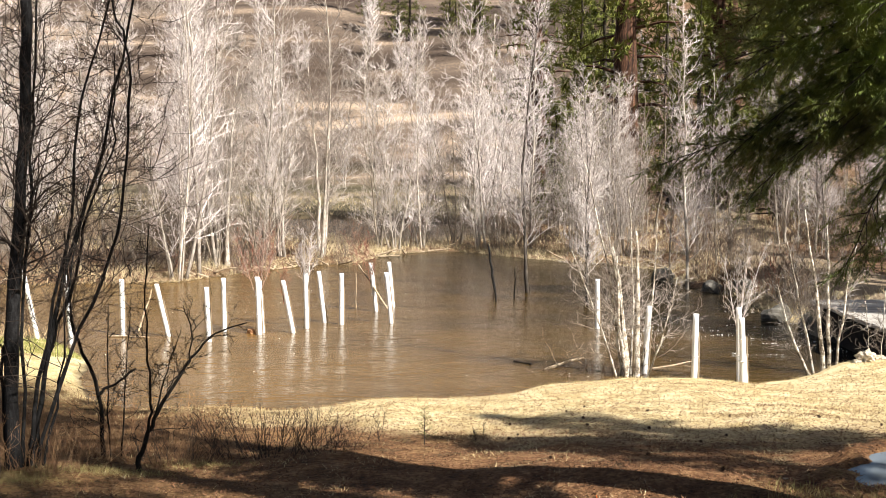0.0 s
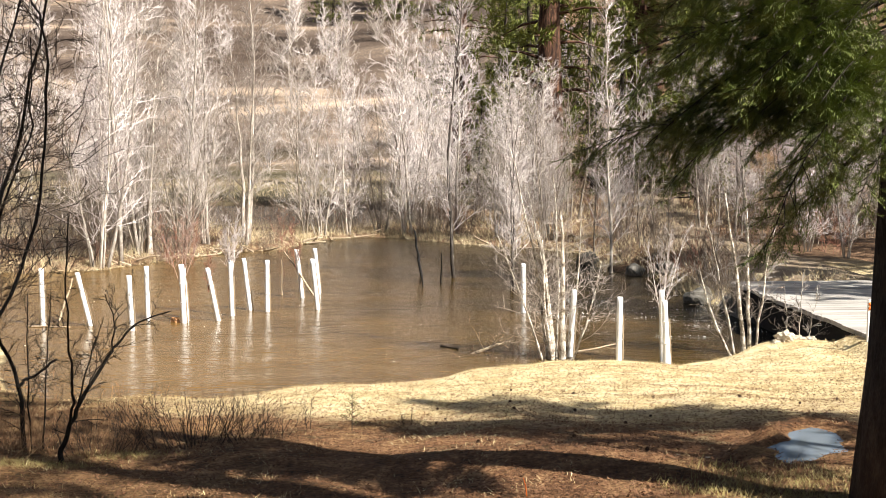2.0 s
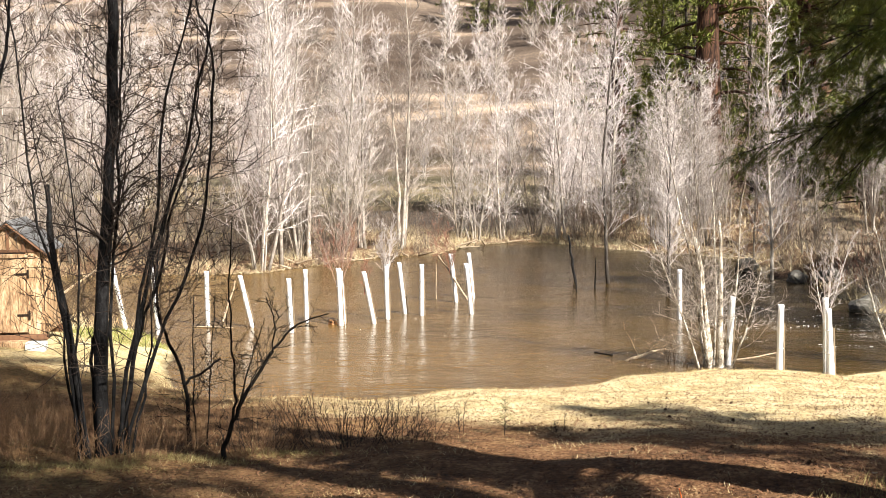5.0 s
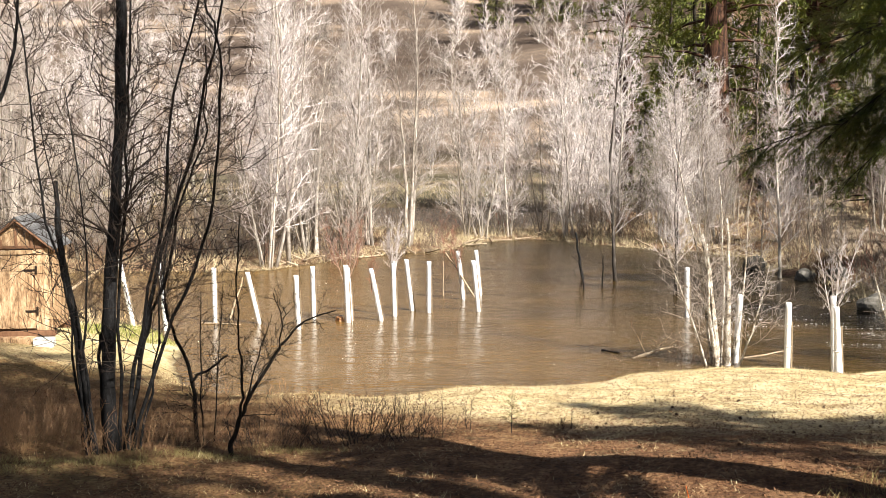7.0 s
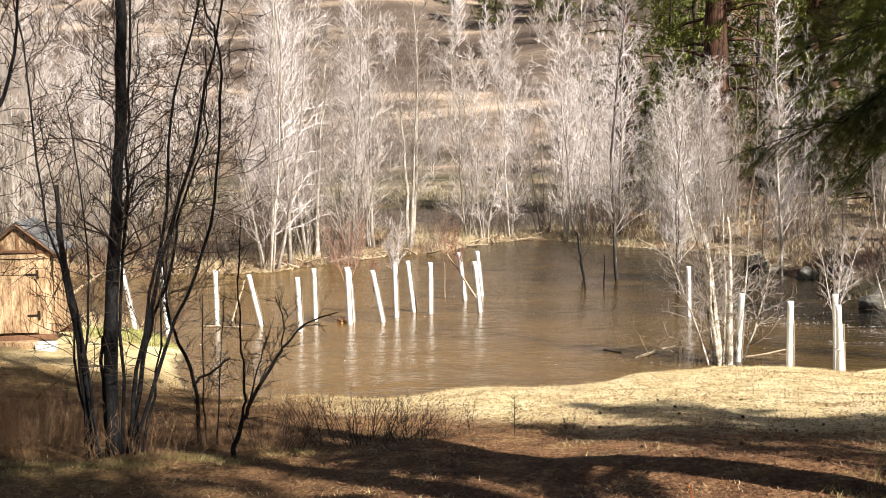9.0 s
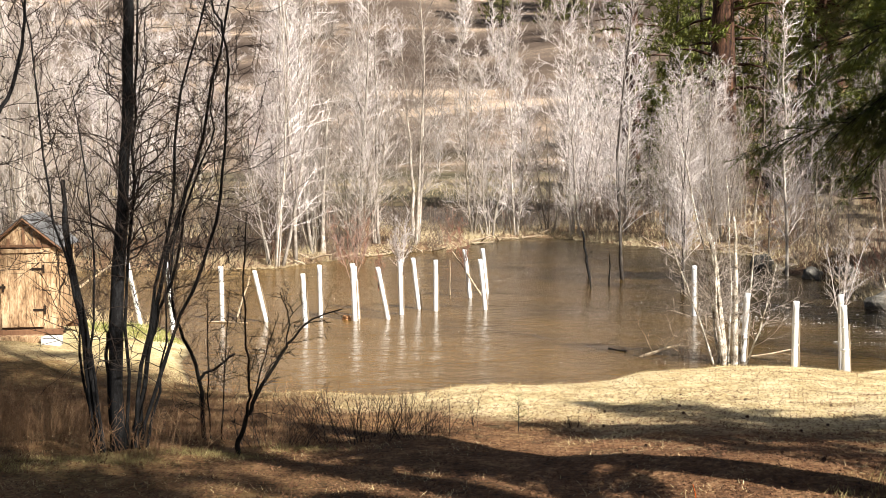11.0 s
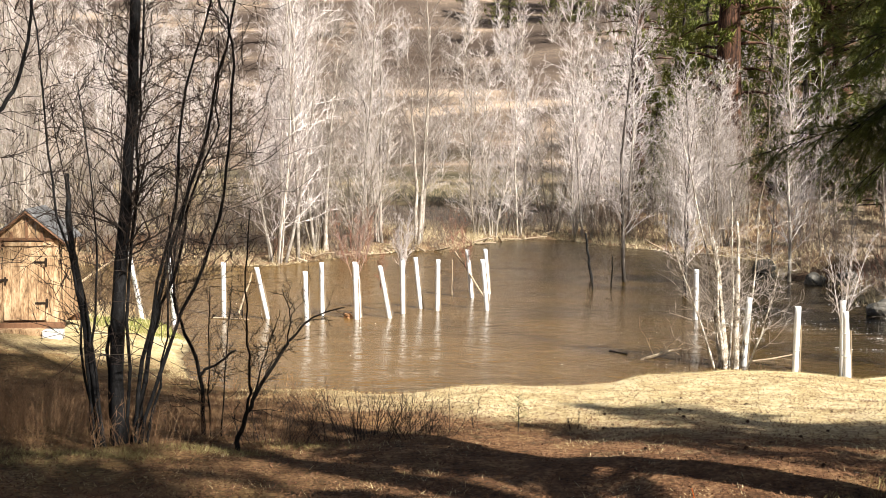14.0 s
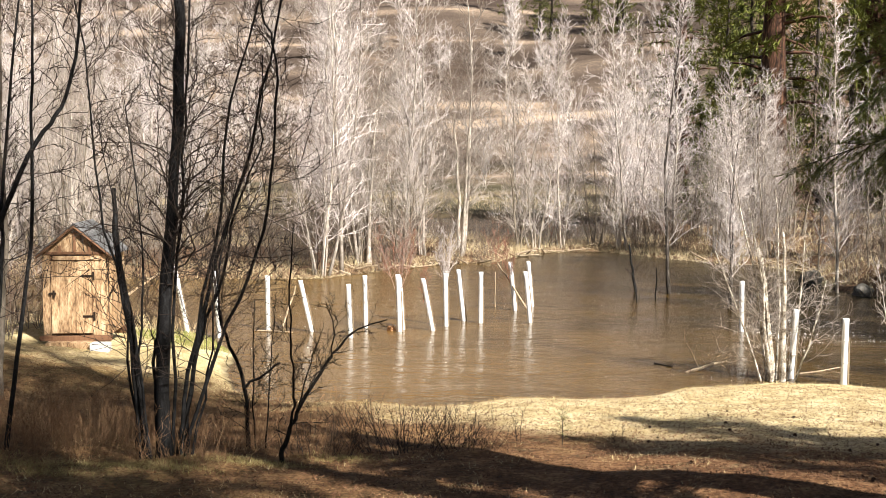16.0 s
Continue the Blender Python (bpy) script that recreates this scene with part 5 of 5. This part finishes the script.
for k, (x, y) in enumerate(((2.56, 10.33), (3.14, 10.37), (2.67, 10.24), (2.9, 10.5))):
    boulder(320 + k, x, y, (0.025 + 0.004 * k, 0.02, 0.012), ROCK_PALE, "small pale stone lying in needle litter", "pebble")
stick = thing("orange_stake", (1.23, 8.85, lz(1.23, 8.85)), "thin orange marker stick pushed into the litter", "stake")
part("stick", Geo().tube([(0, 0, -0.05), (-0.012, 0, 0.08), (-0.03, 0.005, 0.15)], [0.006, 0.005, 0.004], 6, cap=True), ORANGE, stick)
boulder(330, -4.42, 26.35, (0.11, 0.07, 0.09), DRIFT_WARM, "reddish brown lump of bark drifting beside a white tube", "drifting_bark")
# white water over the riffle that enters the pond
rng = random.Random(9)
g = Geo()
for _ in range(44):
    # one curling ripple crest, broken into short white flecks
    x0 = rng.uniform(4.0, 9.2)
    y0 = 27.6 - 0.45 * (x0 - 4.6) + rng.gauss(0, 2.1)
    span, bow, tilt = rng.uniform(0.3, 1.3), rng.uniform(-0.25, 0.25), rng.uniform(-0.25, 0.1)
    for i in range(int(span * 16)):
        if rng.random() < 0.35:
            continue
        f = (i + rng.random()) / (span * 16) - 0.5
        x, y = x0 + f * span, y0 + tilt * f * span + bow * (f * f * 4) + rng.gauss(0, 0.03)
        if shore(np.array([x]), np.array([y]))[0] > -0.1:
            continue
        w, d = rng.uniform(0.008, 0.035), rng.uniform(0.002, 0.006)
        base = len(g.v)
        for q in range(6):
            a = q * math.pi / 3
            g.v.append((x + w * math.cos(a) * rng.uniform(0.6, 1), y + d * math.sin(a) * rng.uniform(0.6, 1), 0.010))
        g.v.append((x, y, 0.022))
        for q in range(6):
            g.f.append((base + q, base + (q + 1) % 6, base + 6))
for _ in range(150):
    x, y = rng.uniform(-8, 5), rng.uniform(21, 36)
    if shore(np.array([x]), np.array([y]))[0] > -0.3:
        continue
    w = rng.uniform(0.006, 0.018)
    base = len(g.v)
    for q in range(5):
        a = q * math.pi * 0.4
        g.v.append((x + w * math.cos(a), y + w * math.sin(a), 0.010))
    g.v.append((x, y, 0.018))
    for q in range(5):
        g.f.append((base + q, base + (q + 1) % 5, base + 5))
tagged(new("foam", g.mesh("foam", FOAM)), "flecks of white foam on moving brown water", "foam", kind="stuff")

# ---------------------------------------------------------------- puddle
bm = bmesh.new()
rim = []
for k in range(40):
    a = 2 * math.pi * k / 40
    rim.append(bm.verts.new((4.12 + 0.41 * math.cos(a) + 0.41 * math.sin(a), 10.4 + 0.82 * math.sin(a), PUDDLE_Z)))
bm.faces.new(rim)
me = bpy.data.meshes.new("puddle")
bm.to_mesh(me)
bm.free()
me.materials.append(PUDDLE)
tagged(new("puddle", me), "shallow puddle mirroring the pale blue sky", "puddle", kind="structure")

# ---------------------------------------------------------------- bridge and road
BX0, BX1, BY0, BY1, BZ = 8.55, 12.4, 18.9, 26.4, 0.78
bridge = thing("footbridge", (BX0, BY0, 0), "low timber bridge with grey planks and black side beams", "bridge")
for x in (0.02, 1.9, BX1 - BX0 - 0.32):
    part("beam", Geo().box((x, 0.5, -0.2), (x + 0.3, BY1 - BY0 - 0.5, BZ - 0.085)), BEAM, bridge, "black tarred side beam", smooth=False, bevel=0.015)
for y in (0.0, BY1 - BY0 - 0.5):
    part("abutment", Geo().box((-0.1, y, -0.6), (BX1 - BX0 + 0.1, y + 0.498, BZ - 0.086)), ROCK, bridge, "rough stone abutment", smooth=False, bevel=0.03)
road = Geo()
for k in range(46):
    y = 26.4 + 60 * (k / 45) ** 1.3
    c = 10.5 + 0.004 * (y - 26) ** 2 * 0.9
    for q in range(9):
        x = c + (q - 4) * 0.42
        road.v.append((x, y, lz(x, y) + 0.03 + 0.05 * math.cos((q - 4) / 4 * 1.4)))
    if k:
        for q in range(8):
            o = 9 * (k - 1) + q
            road.f.append((o, o + 1, o + 10, o + 9))
tagged(new("road", road.mesh("road", GRAVEL)), "pale gravel track leading away from the bridge", "road", kind="structure")

post = thing("marker_post", (8.43, 18.82, lz(8.43, 18.82)), "slim white marker post with orange reflectors beside the bridge", "marker post")
part("post", Geo().box((-0.035, -0.02, -0.3), (0.035, 0.02, 0.70)), WHITE, post, smooth=False, bevel=0.006)
for k in (0.55, 0.625):
    part("reflector", Geo().tube([(0, -0.021, k), (0, -0.032, k)], [0.034, 0.031], 12, cap=True), ORANGE, post, "round orange reflector")

# ---------------------------------------------------------------- shed
SX, SY = -9.66, 21.0
shed = thing("wooden_shed", pose(SX, SY, lz(SX, SY) + 0.02, 0, 0, 10), "small weathered plank shed with a gable roof and closed door", "shed")
W, D, HW, HR = 1.25, 1.35, 1.72, 2.24
rng = random.Random(12)
for nm, y in (("front_wall", 0.0), ("back_wall", D - 0.04)):
    holder = part(nm, Geo().box((-W / 2, y + 0.012, 0.16), (W / 2, y + 0.04, HW)), PLANK_DARK, shed, smooth=False)
    for k in range(8):
        x0 = -W / 2 + k * W / 8
        if nm == "front_wall" and 1 <= k <= 5:
            continue
        part("plank", Geo().box((x0 + 0.004, y - 0.008, 0.16), (x0 + W / 8 - 0.004, y + 0.010, HW + rng.uniform(-0.005, 0.02))), PLANK, holder, smooth=False)
    gable = Geo()
    for yy in (y + 0.012, y + 0.03):
        gable.v += [(-W / 2, yy, HW), (W / 2, yy, HW), (0, yy, HR)]
    gable.f += [(0, 1, 2), (5, 4, 3), (0, 3, 4, 1), (1, 4, 5, 2), (2, 5, 3, 0)]
    part("gable", gable, PLANK, shed, smooth=False)
for s, nm in ((-1, "side_wall"), (1, "side_wall")):
    x = s * (W / 2 - 0.02)
    holder = part(nm, Geo().box((x - 0.012, 0.045, 0.16), (x + 0.012, D - 0.045, HW)), PLANK_DARK, shed, smooth=False)
    for k in range(9):
        y0 = 0.045 + k * (D - 0.09) / 9
        part("plank", Geo().box((x + (0.014 if s > 0 else -0.03), y0 + 0.003, 0.16), (x + (0.03 if s > 0 else -0.014), y0 + (D - 0.09) / 9 - 0.003, HW)), PLANK, holder, smooth=False)
for x in (-0.28, 0.0, 0.28):
    part("gable_stud", Geo().box((x - 0.025, -0.012, HW + 0.02), (x + 0.025, 0.0115, HR - 0.1 - abs(x) * 0.9)), PLANK_DARK, shed, smooth=False)
part("header", Geo().box((-0.42, -0.035, HW - 0.11), (0.5, -0.0085, HW - 0.03)), PLANK, shed, "horizontal board above the door", smooth=False, bevel=0.004)
part("header", Geo().box((-W / 2, -0.03, HW + 0.0), (W / 2, 0.011, HW + 0.05)), PLANK_DARK, shed, smooth=False)
door = part("door", Geo().box((-0.46, -0.006, 0.2), (0.31, 0.010, HW - 0.13)), PLANK_DARK, shed, "closed plank door")
for k in range(5):
    x0 = -0.46 + k * 0.77 / 5
    part("board", Geo().box((x0 + 0.003, -0.026, 0.2), (x0 + 0.151, -0.0065, HW - 0.13)), PLANK, door, smooth=False)
for z in (0.5, 1.28):
    part("hinge", Geo().box((0.13, -0.034, z), (0.36, -0.0265, z + 0.045)).box((0.33, -0.036, z - 0.06), (0.37, -0.0265, z + 0.11)), IRON, door, "black strap hinge", smooth=False)
part("latch", Geo().box((-0.5, -0.045, 0.95), (-0.36, -0.0265, 0.99)).box((-0.42, -0.05, 0.88), (-0.39, -0.0265, 1.03)), IRON, door, "iron latch", smooth=False)
for s in (-1, 1):
    over, n = 0.09, 8
    run = W / 2 + over
    slope = (HR - HW) / (W / 2)
    for k in range(n):
        f0, f1 = k / n, (k + 1) / n
        g = Geo()
        for yy in (-0.09, D + 0.12):
            for f, up in ((f0, 0.018), (f1 + 0.02, 0.030), (f1 + 0.02, 0.012), (f0, 0.0)):
                x = s * run * (1 - f) if f < 1 else 0
                g.v.append((s * run * max(0, 1 - f), yy, HR + 0.05 - slope * run * max(0, 1 - f) + up))
        g.f += [(0, 1, 2, 3), (7, 6, 5, 4), (0, 4, 5, 1), (1, 5, 6, 2), (2, 6, 7, 3), (3, 7, 4, 0)]
        part("roof_course", g, SHINGLE, shed, smooth=False)
    part("fascia", Geo().tube([(s * run, -0.075, HR + 0.02 - slope * run), (0, -0.075, HR + 0.02)], [0.026, 0.026], 4, cap=True), PLANK_DARK, shed, smooth=False)
part("skid", Geo().box((-W / 2 - 0.05, -0.12, 0.06), (W / 2 + 0.06, -0.02, 0.158)), PLANK_DARK, shed, smooth=False, bevel=0.006)
part("skid", Geo().box((-W / 2 - 0.05, D - 0.1, 0.0), (W / 2 + 0.06, D, 0.158)), PLANK_DARK, shed, smooth=False, bevel=0.006)
part("step", Geo().box((-0.5, -0.36, -0.06), (0.35, -0.13, 0.07)), PLANK, shed, "low plank step", smooth=False, bevel=0.008)
block = new("concrete_block", Geo().box((-0.17, -0.12, 0), (0.17, 0.12, 0.17)).mesh("concrete_block", CONCRETE, False))
block.matrix_world = pose(-9.08, 20.76, lz(-9.08, 20.76) - 0.02, 0, 0, 6)
tagged(block, "pale concrete block at the corner of the shed", "block")

# ---------------------------------------------------------------- pine cones, leaves and grass
rng = random.Random(14)
proto = None
for k in range(22):
    x, y = rng.uniform(0.2, 6.5), rng.uniform(10.5, 16.5)
    if proto is None:
        g = Geo()
        for i in range(7):
            f = i / 6
            rr = 0.03 * math.sin(0.35 + 2.6 * f)
            for q in range(7):
                a = 2 * math.pi * q / 7 + i * 0.45
                c = Vector((rr * 0.4 * math.cos(a), rr * 0.4 * math.sin(a), 0.008 + 0.06 * f))
                g.blade(c, Vector((math.cos(a) * rr, math.sin(a) * rr, 0.012)), 0.022)
        proto = new("pine_cone", g.mesh("pine_cone", CONE, False))
        tagged(proto, "open brown pine cone lying in dry grass", "pine cone", "pine cones")
        ob = proto
    else:
        ob = copy_thing(proto, pose(0, 0, 0))
    ob.matrix_basis = pose(x, y, lz(x, y) + 0.02, rng.uniform(60, 110), 0, rng.uniform(0, 360)) @ Matrix.Scale(rng.uniform(0.5, 0.75), 4)


def blades(name, label, category, material, xs, ys, zs, h, w, lean, seed):
    """Many single blades as one mesh."""
    rs = np.random.RandomState(seed)
    n = len(xs)
    a, b = rs.uniform(0, 2 * np.pi, n), rs.uniform(0, 2 * np.pi, n)
    hh, ll = h * rs.uniform(0.45, 1.15, n), lean * rs.uniform(0.2, 1.3, n) * h
    p = np.stack([xs, ys, zs - 0.01], 1)
    s = np.stack([np.cos(a), np.sin(a), 0 * a], 1) * (w * rs.uniform(0.6, 1.3, n))[:, None]
    t = p + np.stack([ll * np.cos(b), ll * np.sin(b), hh], 1)
    v = np.stack([p - s, p + s, t], 1).reshape(-1, 3)
    me = bpy.data.meshes.new(name)
    me.from_pydata(v.tolist(), [], np.arange(3 * n).reshape(-1, 3).tolist())
    me.materials.append(material)
    return tagged(new(name, me), label, category, kind="stuff")


rs = np.random.RandomState(3)
n = 190000
xs, ys = rs.uniform(-12, 11.5, n), rs.uniform(8.6, 23.5, n)
tuft = np.sin(5.1 * xs + 2 * np.sin(3.7 * ys)) * np.sin(4.3 * ys + 2 * np.sin(2.9 * xs)) + 0.8 * np.sin(1.1 * xs + 0.7) * np.sin(0.9 * ys)
need = smooth(12.5, 15.5, ys + 0.22 * xs - 3.4 * smooth(1.0, -6.0, xs) + 0.9 * np.sin(0.9 * xs) + 0.5 * np.sin(2.1 * xs + ys)) * 0.95 + 0.03
keep = (rs.uniform(-1.3, 1.1, n) < tuft) & (rs.random_sample(n) < need)
xs, ys = xs[keep], ys[keep]
sd, zs = shore(xs, ys), land(xs, ys)
keep = (sd > 0.12)
xs, ys, zs = xs[keep], ys[keep], zs[keep]
blades("dry_grass", "short dry straw-coloured grass on the near bank", "grass", STRAW, xs, ys, zs, 0.05, 0.0045, 1.3, 4)

n = 5000
aa, rr = rs.uniform(0, 6.28, n), rs.random_sample(n) ** 0.5
xs, ys = -8.0 + 1.5 * rr * np.cos(aa), 23.6 + 1.2 * rr * np.sin(aa)
keep = shore(xs, ys) > 0.03
xs, ys = xs[keep], ys[keep]
blades("green_grass", "patch of fresh green grass at the water's edge", "grass", FRESH, xs, ys, land(xs, ys), 0.09, 0.006, 0.6, 8)
n = 9000
xs, ys = rs.uniform(1.9, 4.6, n), rs.uniform(7.9, 9.9, n)
keep = rs.random_sample(n) < smooth(0.9, 0.3, np.hypot((xs - 3.3) / 1.3, (ys - 8.9) / 0.9) + 0.15 * np.sin(7 * xs + 5 * ys))
xs, ys = xs[keep], ys[keep]
blades("olive_grass", "tuft of half-green grass beside the fir", "grass", OLIVE, xs, ys, land(xs, ys), 0.085, 0.0035, 0.9, 9)
n = 5200
pick = rs.randint(0, 9, n)
cx, cy = np.array([-5.6, -4.9, -4.3, -3.6, -3.2, -6.3, -2.6, -5.2, -4.0])[pick], np.array([10.9, 11.1, 11.2, 11.5, 11.4, 11.2, 12.1, 10.6, 10.9])[pick]
xs, ys = cx + 0.28 * rs.standard_normal(n), cy + 0.11 * rs.standard_normal(n)
blades("foot_grass", "half-green grass tufts at the foot of the dark stems", "grass", OLIVE, xs, ys, land(xs, ys), 0.065, 0.0030, 1.1, 18)
n = 70000
xs, ys = rs.uniform(-10, 10, n), 8.6 + 11.0 * rs.random_sample(n) ** 1.6
keep = shore(xs, ys) > 0.2
xs, ys = xs[keep], ys[keep]
blades("needle_litter", "reddish brown fallen needles and leaves", "litter", LITTER, xs, ys, land(xs, ys) + 0.018, 0.022, 0.008, 2.2, 5)

n = 16000
xs, ys = rs.uniform(-9, 9, n), 8.4 + 8.0 * rs.random_sample(n) ** 1.5
blades("leaf_litter", "scattered curled dead leaves and bark flakes", "litter", FLAKE, xs, ys, land(xs, ys) + 0.018, 0.012, 0.0085, 2.2, 15)
n = 26000
xs, ys = rs.uniform(-8.5, 6, n), rs.uniform(9.0, 14.5, n)
tuft = np.sin(2.9 * xs + 1.7 * np.sin(2.3 * ys)) * np.sin(2.6 * ys + 1.4 * np.sin(3.1 * xs))
keep = rs.uniform(0.3, 1.2, n) < tuft
xs, ys = xs[keep], ys[keep]
blades("straw_tufts", "tufts of dry straw grass in the needle litter", "grass", STRAW, xs, ys, land(xs, ys), 0.05, 0.0038, 1.5, 16)

# dead reeds and rank grass along the far shore, and on the spit by the shed
n = 150000
xs, ys = rs.uniform(-24, 12, n), rs.uniform(25, 56, n)
sd = shore(xs, ys)
clumpy = np.sin(2.3 * xs + 1.5 * np.sin(1.9 * ys)) + np.sin(1.7 * ys + 1.1 * xs)
keep = (sd > -0.25) & (sd < 3.0) & (rs.uniform(-0.5, 2.2, n) < clumpy + 0.8 - 0.5 * sd)
xs, ys = xs[keep], ys[keep]
blades("dead_reeds", "tangled pale dead reeds along the far shore", "reeds", REED, xs, ys, np.maximum(land(xs, ys), -0.05), 0.42, 0.007, 0.8, 6)
n = 60000
xs, ys = rs.uniform(-12, 8, n), rs.uniform(36, 52, n)
sd = shore(xs, ys)
keep = (sd > -0.3) & (sd < 0.9) & (rs.uniform(-1.2, 1.4, n) < np.sin(1.9 * xs + 0.8 * np.sin(2.3 * ys)))
xs, ys = xs[keep], ys[keep]
blades("drift_line", "pale broken reeds and sticks stranded along the shore", "driftwood", REED, xs, ys, np.maximum(land(xs, ys), 0.0) + 0.03, 0.10, 0.016, 3.0, 17)
n = 40000
ys = 46 + 60 * rs.random_sample(n) ** 1.4
xs = rs.uniform(-0.6, 0.55, n) * ys
keep = shore(xs, ys) > 1.0
xs, ys = xs[keep], ys[keep]
blades("far_meadow_grass", "tall dry grass on the far meadow", "grass", REED, xs, ys, land(xs, ys), 0.4, 0.012, 0.8, 7)

# bridge planks
rng = random.Random(16)
plank = Geo().box((-0.06, 0.004, BZ - 0.08), (BX1 - BX0 + 0.06, 0.286, BZ)).mesh("plank", DECK, False)
for k in range(26):
    ob = part("plank", plank, DECK, bridge)
    ob.matrix_basis = pose(rng.uniform(-0.05, 0.03), k * 0.2885, rng.uniform(-0.004, 0.006), 0, 0, rng.uniform(-0.3, 0.3))
